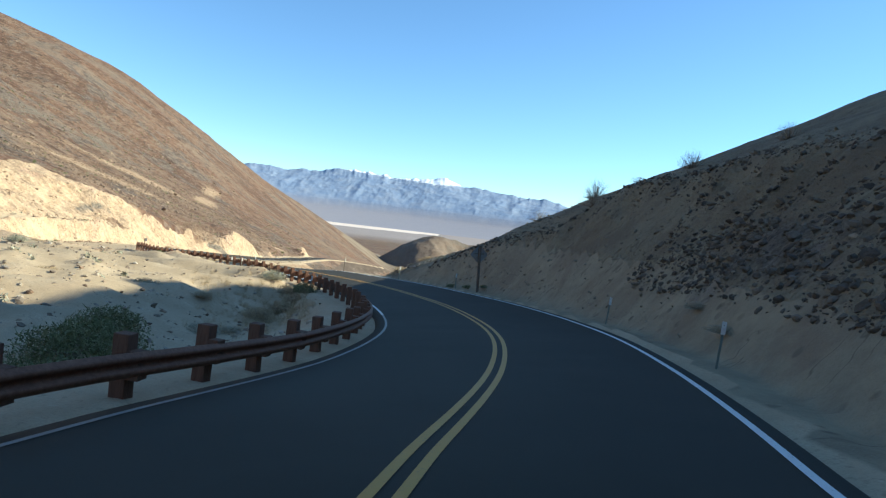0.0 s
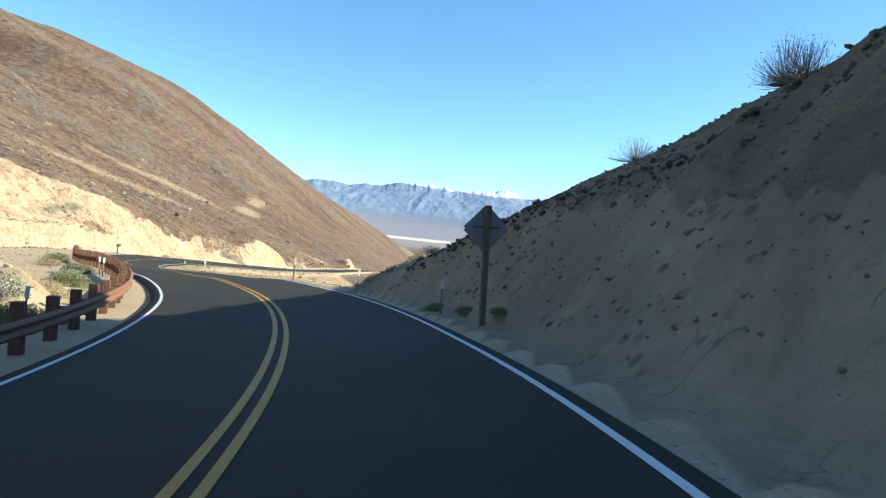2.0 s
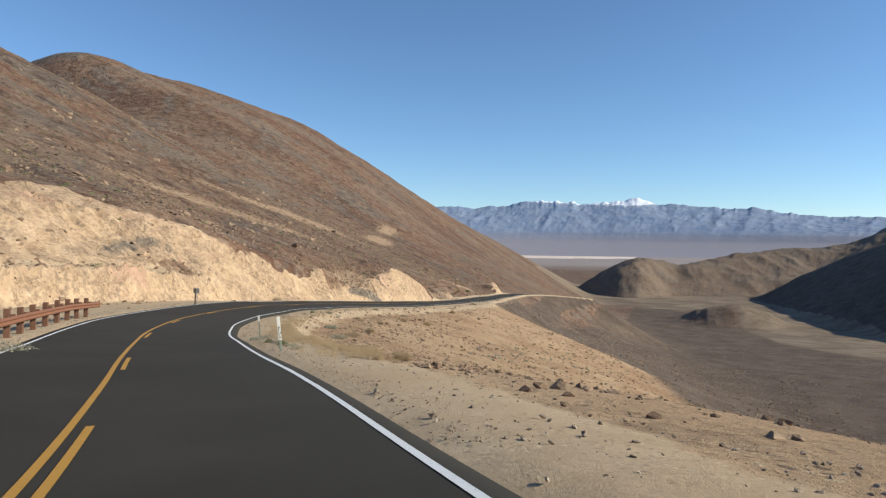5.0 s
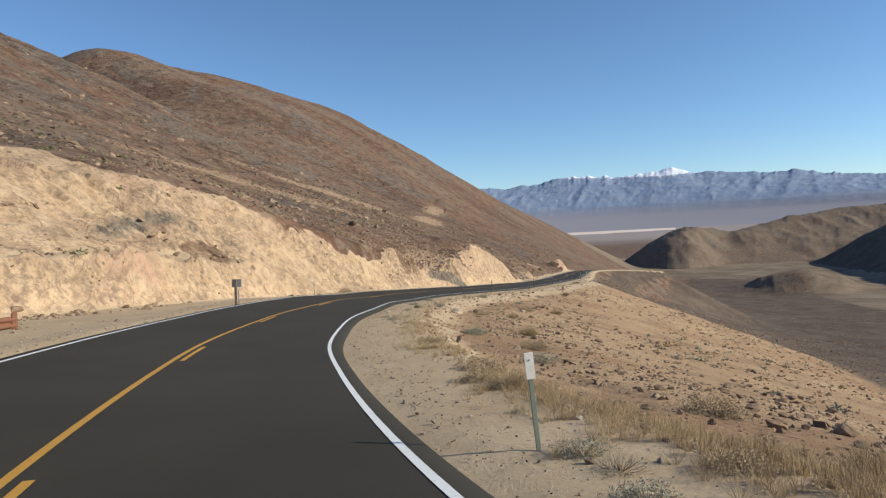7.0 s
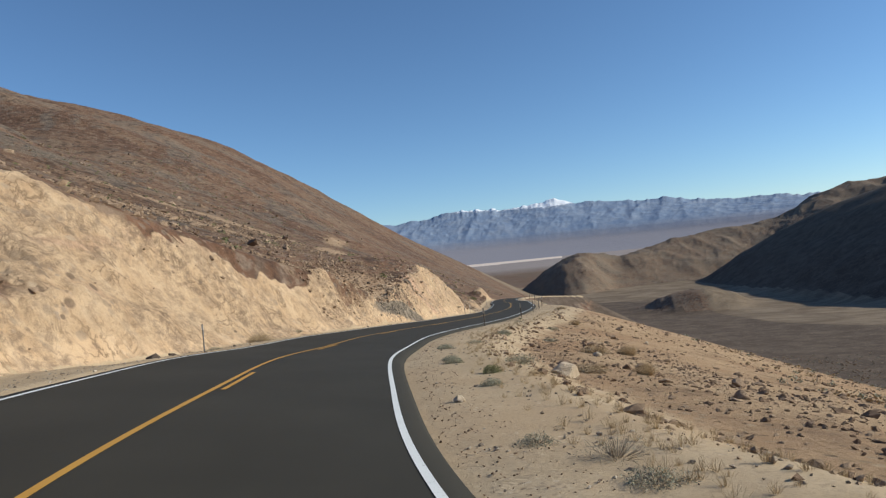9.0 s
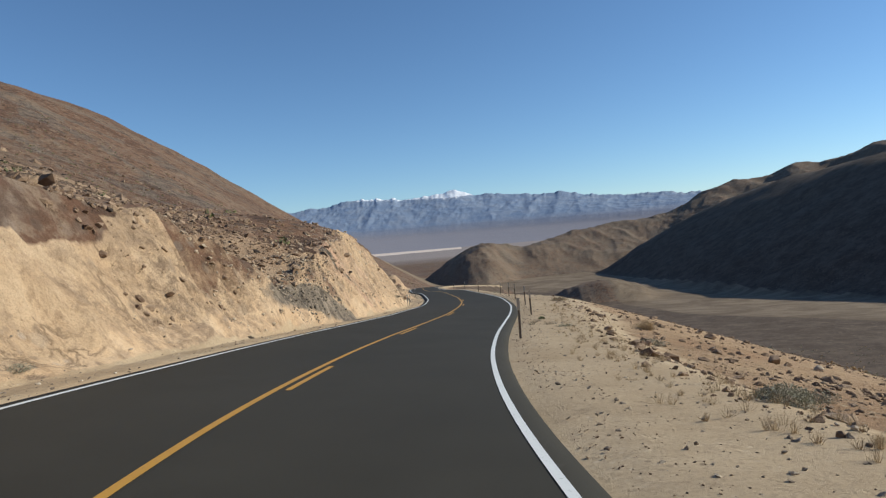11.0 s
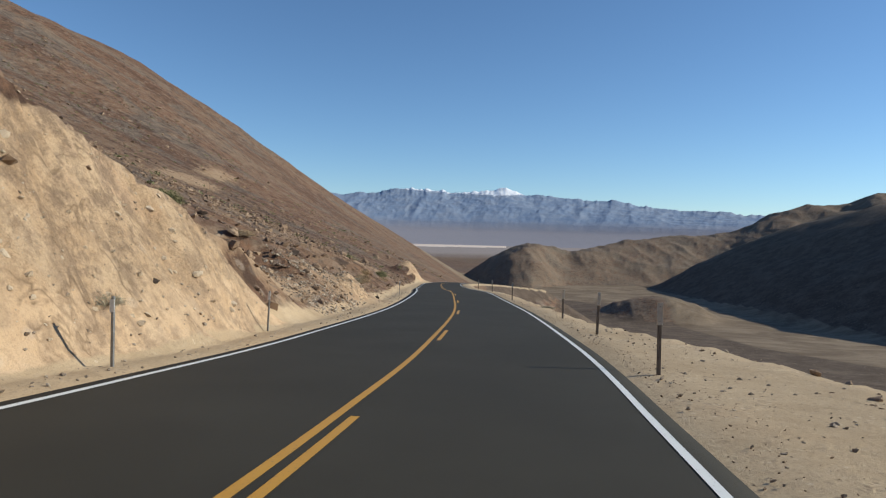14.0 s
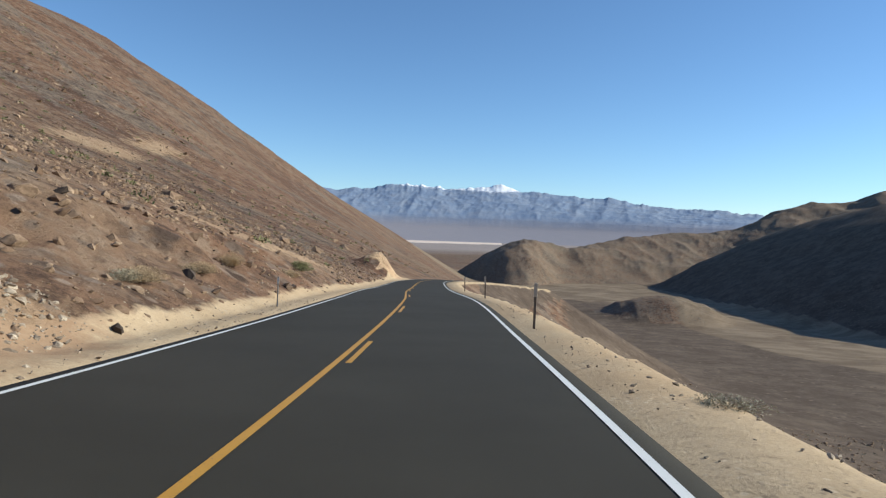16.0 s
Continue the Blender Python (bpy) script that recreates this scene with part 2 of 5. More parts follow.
def ground(x, y, fine=True):
    """Height of the ground, and how much of it is cut face and roadside dirt."""
    x, y = np.asarray(x, float).ravel(), np.asarray(y, float).ravel()
    z = natural(x, y)
    cut, dirt = np.zeros(len(x)), np.zeros(len(x))
    near = np.flatnonzero((x > -150) & (x < 150) & (y > -60) & (y < 380))
    u, d, zr, b = along_road(x[near], y[near])
    nat = z[near]
    left = d < 0
    foot = np.where(left, np.interp(u, FOOT_LEFT[:, 0], FOOT_LEFT[:, 1]), np.interp(u, FOOT_RIGHT[:, 0], FOOT_RIGHT[:, 1]))
    foot = foot + 0.5 * fbm(x[near], y[near], 7, 2, 21)
    over = np.maximum(np.abs(d) - foot, 0)
    flat = zr + b * np.clip(d, -4.2, 4.2) - 0.03 * np.clip(np.abs(d) - 4.2, 0, 3) - 0.06
    runnel = 0.55 * (ridged(u * 9.0, np.abs(d) * 0.35, 1.6, 2, 31) - 0.5) if fine else 0.0
    runnel = np.where(left, runnel, 0.35 * runnel)
    steep = np.where(left, np.interp(u, [15.2, 15.7], [1.75, 0.55]), CUT_RIGHT)
    flute = np.where(left, np.clip((u - 8.6) / 1.2, 0, 1) * np.clip((13.0 - u) / 0.4, 0, 1), 0.0) * np.clip(over / 0.9, 0, 1)
    apron = np.where(left, np.clip((u - 6) / 2, 0, 1) * np.clip((12.9 - u) / 0.6, 0, 1), 0.0)
    up = flat + steep * over * (1 + runnel)
    tier = np.where(left, np.clip((u - 6) / 1.0, 0, 1) * np.clip((11.5 - u) / 1.1, 0, 1), 0.0)
    plain = up
    up = up + apron * (1 - tier) * (flat + 0.26 * over + 1.5 * soft(over - np.interp(u, [11.4, 12.2], [1.5, 0.45]), 0.4) - up)
    if fine:
        way = u * 14.5 + 0.85 * over + 1.2 * fbm(x[near], y[near], 6, 2, 35)
        up = up + flute * (0.75 * (ridged(way, over * 0.22, 2.3, 3, 33) - 0.55) + 0.7 * fbm(x[near], y[near], 2.4, 3, 37))
    step = np.where(over < 1.7, plain, np.where(over < 3.8, flat + 2.95 + 0.12 * (over - 1.7), flat + 3.2 + 0.60 * (over - 3.8) * (1 + 0.5 * runnel)))
    up = up + (step - up) * tier
    down = flat - np.where(left, np.interp(u, [3.8, 5.2], [0.62, 0.30]) * over, 0.08 * over + np.interp(u, [6, 7.5, 12, 14], [0, 0.55, 0.55, 0.1]) * (1 - np.exp(-(over / 1.3) ** 2)) + np.interp(u, [5, 12, 14.6, 16], [0.19, 0.19, 0.30, 0.55]) * soft(over - np.interp(u, [10, 14, 15.9], [4.0, 2.2, 0.2]), np.interp(u, [14.4, 15.9], [1.2, 0.4])))
    out = np.where(nat > flat, np.minimum(nat, up), np.maximum(nat, down))
    out = np.where(over <= 0, flat, out)
    reach = np.interp(u, [13.1, 13.45, 13.8, 14.2, 15.4], [0.0, 1.4, 0.9, 0.0, 0.0]) + np.interp(u, [12.4, 13, 13.6, 14.0], [0, 2.4, 1.6, 0.5]) * fbm(x[near], y[near], 2.6, 3, 27)
    face = np.where((nat > up + 0.05 - reach) & (over > 0) & (u < 15.38), np.clip((nat - flat) / 1.5, 0, 1), 0.0)
    pale = left & (u > 5) & (u < 12.9) & (over > 0) & (np.abs(d) < np.interp(u, PALE_TOP[:, 0], PALE_TOP[:, 1]) + 5 * fbm(x[near], y[near], 9, 3, 23)) & (nat > flat + 0.6)
    if fine:
        way = u * 14.5 + 0.75 * np.abs(d) + 2.0 * fbm(x[near], y[near], 7, 2, 35)
        scored = np.clip(over / 1.5, 0, 1) * np.clip((u - 6.5) / 1.5, 0, 1) * pale
        out = out + scored * (0.95 * (ridged(way, np.abs(d) * 0.25, 2.6, 3, 33) - 0.60) + 0.9 * fbm(x[near], y[near], 3.2, 4, 37, 0.6))
    cut[near] = np.where(pale, 1.0, np.where(left & (u > 5) & (u < 12.5), 0.0, face))
    cut[near] = np.where((tier + 1.2 * fbm(x[near], y[near], 4, 3, 39) > 0.5) & (cut[near] > 0.5) & (over > 1.7), np.where(over < 4.2, 0.43, 0.62), cut[near])
    dirt[near] = np.where(left, np.clip(1 - over / 1.2, 0, 1), np.clip(1 - over / np.interp(u, [6, 9, 15, 15.9], [1.5, 3.0, 3.6, 1.2]), 0, 1))
    bank = (nat > up + 0.05) & (over > 0) & ~left
    cut[near] = np.where(left, cut[near], 0.0)
    bank |= ~left & (u < 5.1) & (d > 4.2) & (nat > flat + 0.08)
    dirt[near] = np.where(bank, 0.52, dirt[near])
    cut[near] = np.where(np.hypot((x[near] + 60.7) / 1.0, (y[near] - 208.6) / 1.7) < 1.0, 1.0, cut[near])
    cut[near] = np.where(np.hypot((x[near] + 74) / 3.0, (y[near] - 308) / 4.5) < 1.0, 1.0, cut[near])
    z[near] = out
    if fine:
        rough = np.ones(len(x))
        rough[near] = np.clip((np.abs(d) - 3.9) / 3.0, 0, 1)
        calm = np.ones(len(x))
        calm[near] = np.where((d > 0) & (u > 4.5), np.clip((d - 6) / 30, 0.22, 1), 1.0)
        wild = np.clip(-(x + 62) / 25, 0, 1) * np.clip((z + 6) / 20, 0, 1)
        z = z + wild * (1.5 * (ridged(x * 0.35 + 0.05 * y, y, 13, 3, 45) - 0.55) + 1.1 * (ridged(x, y, 7.5, 3, 47) - 0.55))
        z = z + np.where((cut > 0.5) & (y > 146), 0.55 * fbm(x, y, 1.7, 3, 49, 0.6) + 0.8 * (ridged(x, y, 5, 2, 53) - 0.55), 0.0)
        z = z + (1.0 + 0.2 * fbm(x, y, 1.0, 2, 3)) * np.exp(-(((x + 60.9) / 1.1) ** 2 + ((y - 208.8) / 1.7) ** 2))
        z = z + 3.4 * np.exp(-(((x + 75) / 2.6) ** 2 + ((y - 308) / 4.2) ** 2))
        step = 0.5 + 0.03 * np.maximum(np.maximum(np.maximum(x - 24, -88 - x), np.maximum(y - 236, -14 - y)), 0)
        calm = calm * np.clip(2.2 / step - 0.4, 0, 1) * np.where(z < -34, 0.3, 1.0)
        z = z + rough * (0.17 * calm * fbm(x, y, 2.2, 4, 41, 0.6) + 0.7 * calm * fbm(x, y, 16, 3, 43) * np.clip(rough - 0.3, 0, 1))
    on = np.zeros(len(x))
    on[near] = np.clip((4.1 - np.abs(d)) / 0.4, 0, 1)
    return z - 0.12 * on, cut, dirt


def height(x, y):
    return float(ground([x], [y])[0][0])


# ---------------------------------------------------------------- materials
class Nodes:
    """Short names for the nodes of one material."""

    def __init__(self, name):
        self.m = bpy.data.materials.new(name)
        self.m.use_nodes = True
        self.t = self.m.node_tree
        self.bsdf = self.t.nodes["Principled BSDF"]
        self.pos = self.t.nodes.new("ShaderNodeTexCoord").outputs["Object"]

    def put(self, socket, value):
        if isinstance(value, bpy.types.NodeSocket):
            self.t.links.new(value, socket)
        elif isinstance(value, tuple) and len(value) == 3 and socket.type == "RGBA":
            socket.default_value = (*value, 1)
        else:
            socket.default_value = value

    def stretch(self, scale, turn=(0, 0, 0)):
        n = self.t.nodes.new("ShaderNodeMapping")
        self.put(n.inputs["Vector"], self.pos)
        n.inputs["Scale"].default_value = scale
        n.inputs["Rotation"].default_value = turn
        return n.outputs[0]

    def noise(self, scale, detail=4.0, rough=0.55, at=None, distort=0.0):
        n = self.t.nodes.new("ShaderNodeTexNoise")
        self.put(n.inputs["Vector"], at or self.pos)
        n.inputs["Scale"].default_value, n.inputs["Detail"].default_value = scale, detail
        n.inputs["Roughness"].default_value, n.inputs["Distortion"].default_value = rough, distort
        return n.outputs["Fac"]

    def cells(self, scale, out="Distance", at=None, feature="F1"):
        n = self.t.nodes.new("ShaderNodeTexVoronoi")
        n.feature = feature
        self.put(n.inputs["Vector"], at or self.pos)
        n.inputs["Scale"].default_value = scale
        return n.outputs[out]

    def ramp(self, value, *stops):
        n = self.t.nodes.new("ShaderNodeValToRGB")
        self.put(n.inputs[0], value)
        e = n.color_ramp.elements
        while len(e) < len(stops):
            e.new(0.5)
        for k, (p, c) in zip(e, stops):
            k.position = p
            k.color = (*c, 1) if isinstance(c, tuple) else (c, c, c, 1)
        return n.outputs[0]

    def mix(self, f, a, b, kind="MIX"):
        n = self.t.nodes.new("ShaderNodeMix")
        n.data_type, n.blend_type = "RGBA", kind
        self.put(n.inputs[0], f)
        self.put(n.inputs[6], a)
        self.put(n.inputs[7], b)
        return n.outputs[2]

    def math(self, kind, a, b=0.0):
        n = self.t.nodes.new("ShaderNodeMath")
        n.operation = kind
        self.put(n.inputs[0], a)
        self.put(n.inputs[1], b)
        return n.outputs[0]

    def attribute(self, name):
        n = self.t.nodes.new("ShaderNodeAttribute")
        n.attribute_name = name
        return n.outputs["Fac"]

    def random(self, island=False):
        if island:
            return self.t.nodes.new("ShaderNodeNewGeometry").outputs["Random Per Island"]
        return self.t.nodes.new("ShaderNodeObjectInfo").outputs["Random"]

    def bump(self, height, strength, distance, under=None):
        n = self.t.nodes.new("ShaderNodeBump")
        n.inputs["Strength"].default_value, n.inputs["Distance"].default_value = strength, distance
        self.put(n.inputs["Height"], height)
        if under:
            self.put(n.inputs["Normal"], under)
        return n.outputs[0]

    def done(self, colour, rough=0.9, normal=None, metal=0.0, spec=0.3):
        self.put(self.bsdf.inputs["Base Color"], colour)
        self.put(self.bsdf.inputs["Roughness"], rough)
        self.put(self.bsdf.inputs["Metallic"], metal)
        self.put(self.bsdf.inputs["Specular IOR Level"], spec)
        if normal:
            self.put(self.bsdf.inputs["Normal"], normal)
        return self.m


def make_desert():
    """Stony brown hillside, pale cut faces, sandy roadside and gravel, told apart by the masks of the sheet."""
    n = Nodes("desert")
    wide = n.noise(0.012, 5, 0.6)
    mid = n.noise(0.09, 5, 0.65)
    small = n.noise(0.9, 5, 0.7)
    grit = n.noise(26.0, 4, 0.7)
    edge = n.math("SUBTRACT", n.noise(0.55, 5, 0.7), 0.5)
    band = n.noise(0.022, 5, 0.62, n.stretch((0.42, 1.3, 0.5), (0, 0, radians(12))), 0.7)
    mottle = n.noise(0.24, 7, 0.78)

    def mask(name, soft_by):
        return n.ramp(n.math("ADD", n.attribute(name), n.math("MULTIPLY", edge, soft_by)), (0.38, 0.0), (0.60, 1.0))

    def strewn(colour, scale, dense, dark, light, most):
        """Stones of one size lying on a colour."""
        at, tone = n.cells(scale), n.cells(scale, "Color")
        return n.mix(n.math("MULTIPLY", n.ramp(at, (0.22, 1.0), (0.36, 0.0)), n.math("MULTIPLY", dense, most)), colour, n.mix(n.ramp(tone, (0.2, 0.0), (0.8, 1.0)), dark, light))

    # hillside: rusty, olive-grey and tan bands running down the slope, all strewn with stones
    hill = n.mix(n.ramp(wide, (0.38, 0.0), (0.62, 1.0)), (0.207, 0.112, 0.068), (0.214, 0.135, 0.086))
    hill = n.mix(n.ramp(band, (0.38, 0.9), (0.47, 0.0)), hill, (0.131, 0.071, 0.046))
    hill = n.mix(n.ramp(band, (0.53, 0.0), (0.60, 0.85)), hill, (0.252, 0.176, 0.118))
    hill = n.mix(n.ramp(n.noise(0.035, 6, 0.7, None, 0.8), (0.51, 0.0), (0.58, 0.75)), hill, (0.156, 0.134, 0.109))
    hill = n.mix(n.ramp(mottle, (0.40, 0.85), (0.48, 0.0)), hill, (0.066, 0.041, 0.030))
    hill = n.mix(n.ramp(mottle, (0.53, 0.0), (0.61, 0.75)), hill, (0.290, 0.213, 0.149))
    patch = n.ramp(n.noise(0.16, 5, 0.7), (0.42, 0.0), (0.56, 1.0))
    hill = strewn(hill, 0.45, patch, (0.053, 0.037, 0.030), (0.275, 0.213, 0.164), 0.85)
    hill = strewn(hill, 1.3, n.ramp(mid, (0.38, 0.25), (0.56, 1.0)), (0.057, 0.039, 0.030), (0.320, 0.250, 0.194), 0.85)
    hill = n.mix(n.ramp(small, (0.38, 0.5), (0.50, 0.0)), hill, (0.076, 0.050, 0.035))
    # pale cut face with rusty, pink and grey seams and fallen rubble
    run = n.noise(0.8, 5, 0.65, n.stretch((1.0, 1.0, 0.45)), 0.4)
    cut = n.mix(n.ramp(run, (0.35, 0.0), (0.65, 1.0)), (0.520, 0.355, 0.211), (0.615, 0.448, 0.286))
    cut = n.mix(n.ramp(n.noise(0.14, 5, 0.6, None, 1.0), (0.56, 0.0), (0.68, 0.75)), cut, (0.539, 0.338, 0.231))
    cut = n.mix(n.ramp(n.noise(0.22, 5, 0.7, None, 0.6), (0.33, 0.8), (0.44, 0.0)), cut, (0.407, 0.292, 0.189))
    cut = n.mix(n.ramp(n.noise(2.6, 5, 0.7), (0.36, 0.55), (0.46, 0.0)), cut, (0.312, 0.208, 0.124))
    cut = strewn(cut, 2.4, n.ramp(n.noise(0.3, 4, 0.7), (0.50, 0.0), (0.62, 1.0)), (0.132, 0.092, 0.069), (0.586, 0.462, 0.342), 0.85)
    # cracks with their overhang shade painted dark, and brown rubble on the face
    crack_shade = n.math("ABSOLUTE", n.math("SUBTRACT", n.noise(0.9, 4, 0.6, n.stretch((1.0, 0.75, 0.35), (radians(28), 0, 0)), 0.8), 0.5))
    crack_shade = n.math("MULTIPLY", n.ramp(crack_shade, (0.0, 1.0), (0.035, 0.0)), n.ramp(n.noise(0.28, 4, 0.6), (0.44, 0.0), (0.58, 0.85)))
    cut = n.mix(crack_shade, cut, (0.215, 0.145, 0.088))
    talus = n.ramp(n.noise(0.13, 5, 0.7, None, 0.5), (0.46, 0.0), (0.58, 1.0))
    cut = n.mix(n.math("MULTIPLY", talus, n.ramp(n.noise(1.7, 6, 0.8), (0.44, 0.0), (0.58, 0.8))), cut, (0.245, 0.172, 0.115))
    cut = strewn(cut, 1.25, n.ramp(n.noise(0.17, 4, 0.7), (0.46, 0.0), (0.60, 1.0)), (0.16, 0.11, 0.078), (0.50, 0.38, 0.26), 0.8)
    # sandy ground and roadside
    sand = n.mix(n.ramp(n.noise(0.35, 5, 0.7), (0.35, 0.0), (0.65, 1.0)), (0.429, 0.318, 0.197), (0.522, 0.398, 0.257))
    sand = n.mix(n.ramp(n.noise(0.12, 4, 0.6), (0.5, 0.0), (0.65, 0.6)), sand, (0.473, 0.334, 0.200))
    sand = n.mix(n.ramp(n.noise(5.0, 5, 0.8), (0.58, 0.0), (0.68, 0.5)), sand, (0.226, 0.164, 0.106))
    sand = strewn(sand, 9.0, n.ramp(n.noise(0.7, 4, 0.7), (0.45, 0.0), (0.65, 1.0)), (0.165, 0.117, 0.077), (0.638, 0.519, 0.365), 0.8)
    # rusty stony slope below the verge
    slope = n.mix(n.ramp(mid, (0.38, 0.0), (0.62, 1.0)), (0.350, 0.220, 0.125), (0.456, 0.317, 0.187))
    slope = n.mix(n.ramp(mottle, (0.36, 0.7), (0.48, 0.0)), slope, (0.201, 0.130, 0.079))
    slope = strewn(slope, 3.2, n.ramp(n.noise(0.3, 4, 0.7), (0.40, 0.1), (0.62, 1.0)), (0.106, 0.073, 0.048), (0.488, 0.374, 0.240), 0.9)
    wash = n.mix(n.ramp(n.noise(0.035, 8, 0.75, n.stretch((0.85, 1.2, 1.0), (0, 0, radians(25))), 0.6), (0.42, 0.0), (0.58, 1.0)), (0.153, 0.111, 0.075), (0.259, 0.199, 0.137))
    lake = n.mix(n.noise(0.004, 3), (0.70, 0.56, 0.46), (0.80, 0.68, 0.58))
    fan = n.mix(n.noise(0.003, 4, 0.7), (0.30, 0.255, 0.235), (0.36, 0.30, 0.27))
    # roadside bank: packed greyish earth with upright cracks
    bank = n.mix(n.ramp(n.noise(0.6, 6, 0.72), (0.35, 0.0), (0.65, 1.0)), (0.263, 0.210, 0.136), (0.381, 0.310, 0.196))
    bank = n.mix(n.ramp(n.noise(0.16, 5, 0.7, None, 0.6), (0.48, 0.0), (0.62, 0.7)), bank, (0.232, 0.177, 0.117))
    crack = n.math("ABSOLUTE", n.math("SUBTRACT", n.noise(0.55, 3, 0.6, n.stretch((1.0, 1.0, 0.04)), 0.1), 0.5))
    crack = n.math("MULTIPLY", n.ramp(crack, (0.0, 1.0), (0.010, 0.0)), n.ramp(n.noise(0.35, 3), (0.53, 0.0), (0.60, 1.0)))
    bank = n.mix(n.math("MULTIPLY", crack, 0.6), bank, (0.088, 0.069, 0.048))
    bank = strewn(bank, 2.0, n.ramp(n.noise(0.3, 4, 0.7), (0.48, 0.0), (0.62, 1.0)), (0.088, 0.067, 0.048), (0.310, 0.246, 0.165), 0.8)

    # dark lower flat, and painted shade for the hill across the wash
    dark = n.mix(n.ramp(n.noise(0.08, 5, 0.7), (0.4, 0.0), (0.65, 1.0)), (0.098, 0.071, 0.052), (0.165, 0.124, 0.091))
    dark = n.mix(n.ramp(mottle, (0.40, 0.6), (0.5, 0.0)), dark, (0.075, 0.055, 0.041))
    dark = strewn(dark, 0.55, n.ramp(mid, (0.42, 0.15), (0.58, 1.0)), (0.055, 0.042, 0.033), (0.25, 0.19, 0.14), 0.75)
    c = n.mix(mask("slope", 0.8), hill, slope)
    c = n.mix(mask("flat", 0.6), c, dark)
    c = n.mix(mask("wash", 0.5), c, wash)
    c = n.mix(mask("dirt", 1.1), c, sand)
    c = n.mix(mask("tan", 1.2), c, n.mix(n.ramp(mottle, (0.4, 0.0), (0.6, 1.0)), (0.34, 0.225, 0.138), (0.44, 0.315, 0.20)))
    c = n.mix(mask("bank", 0.4), c, bank)
    c = n.mix(mask("cut", 0.9), c, cut)
    c = n.mix(mask("grey", 1.3), c, n.mix(n.ramp(n.noise(1.4, 8, 0.85, n.stretch((1.0, 1.0, 0.5), (radians(40), 0, 0)), 0.6), (0.42, 0.0), (0.58, 1.0)), (0.082, 0.067, 0.053), (0.285, 0.230, 0.172)))
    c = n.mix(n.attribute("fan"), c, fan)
    c = n.mix(n.ramp(n.attribute("lake"), (0.45, 0.0), (0.55, 1.0)), c, lake)
    c = n.mix(n.ramp(grit, (0.25, 0.35), (0.50, 0.0)), c, (0.10, 0.075, 0.055))
    c = n.mix(n.ramp(grit, (0.62, 0.0), (0.80, 0.4)), c, (0.60, 0.52, 0.42))

    def about(value, middle):
        return n.math("SUBTRACT", value, middle)

    calm = n.math("MAXIMUM", n.math("MAXIMUM", mask("dirt", 0.8), n.attribute("wash")), n.math("MULTIPLY", n.attribute("flat"), 0.4))
    firm = n.math("SUBTRACT", 1.0, n.math("MULTIPLY", calm, 0.92))
    b = n.bump(n.math("MULTIPLY", about(n.noise(0.33, 8, 0.72), 0.5), n.math("MULTIPLY", firm, n.attribute("relief"))), 0.8, 1.6)
    b = n.bump(n.math("MULTIPLY", about(n.noise(1.6, 8, 0.75), 0.5), firm), 0.6, 0.25, b)
    b = n.bump(n.math("MULTIPLY", about(0.4, n.cells(1.9)), n.math("MULTIPLY", firm, n.attribute("rock"))), 0.4, 0.22, b)
    b = n.bump(n.math("MULTIPLY", about(n.noise(1.3, 9, 0.78, n.stretch((1.0, 1.0, 1.5), (radians(35), 0, 0)), 1.6), 0.5), n.attribute("rock")), 0.45, 0.35, b)
    b = n.bump(n.math("MULTIPLY", about(0.4, n.cells(5.0)), n.math("MULTIPLY", firm, n.attribute("rock"))), 0.35, 0.08, b)
    b = n.bump(n.math("MULTIPLY", about(n.noise(1.2, 6, 0.68, n.stretch((1.0, 1.0, 0.24)), 0.9), 0.5), n.math("MULTIPLY", n.attribute("cut"), n.math("SUBTRACT", 1.1, n.attribute("rock")))), 0.5, 0.45, b)
    b = n.bump(n.noise(5.0, 6, 0.75), 0.35, 0.02, b)
    return n.done(c, 0.95, b, spec=0.12)


def make_asphalt():
    n = Nodes("asphalt")
    lane = n.noise(0.35, 4, 0.6)
    grain = n.noise(60.0, 3, 0.8)
    c = n.mix(n.ramp(lane, (0.35, 0.0), (0.65, 1.0)), (0.038, 0.0328, 0.0230), (0.0485, 0.0423, 0.0305))
    c = n.mix(n.ramp(grain, (0.30, 0.5), (0.5, 0.0)), c, (0.017, 0.016, 0.013))
    c = n.mix(n.ramp(grain, (0.58, 0.0), (0.75, 0.6)), c, (0.105, 0.096, 0.080))
    c = n.mix(n.ramp(n.noise(1.1, 6, 0.75, None, 1.0), (0.66, 0.0), (0.74, 0.25)), c, (0.085, 0.078, 0.068))
    b = n.bump(grain, 0.5, 0.006)
    return n.done(c, n.ramp(grain, (0.3, 0.70), (0.7, 0.92)), b, spec=0.2)


def make_line(name, a, b_):
    n = Nodes(name)
    worn = n.noise(22.0, 5, 0.8)
    c = n.mix(n.noise(2.0, 3), a, b_)
    c = n.mix(n.ramp(worn, (0.30, 0.75), (0.42, 0.0)), c, (0.10, 0.095, 0.085))
    return n.done(c, 0.6, n.bump(worn, 0.3, 0.004), spec=0.4)


def make_rock(name, dark, light, scale=3.0):
    n = Nodes(name)
    tone = n.mix(n.random(True), dark, light)
    c = n.mix(n.ramp(n.noise(scale, 6, 0.7), (0.35, 0.0), (0.65, 0.8)), tone, tuple(0.85 * v for v in dark))
    c = n.mix(n.ramp(n.noise(scale * 6, 4, 0.7), (0.6, 0.0), (0.75, 0.5)), c, light)
    return n.done(c, 0.92, n.bump(n.noise(scale * 4, 6, 0.75), 0.8, 0.05), spec=0.2)


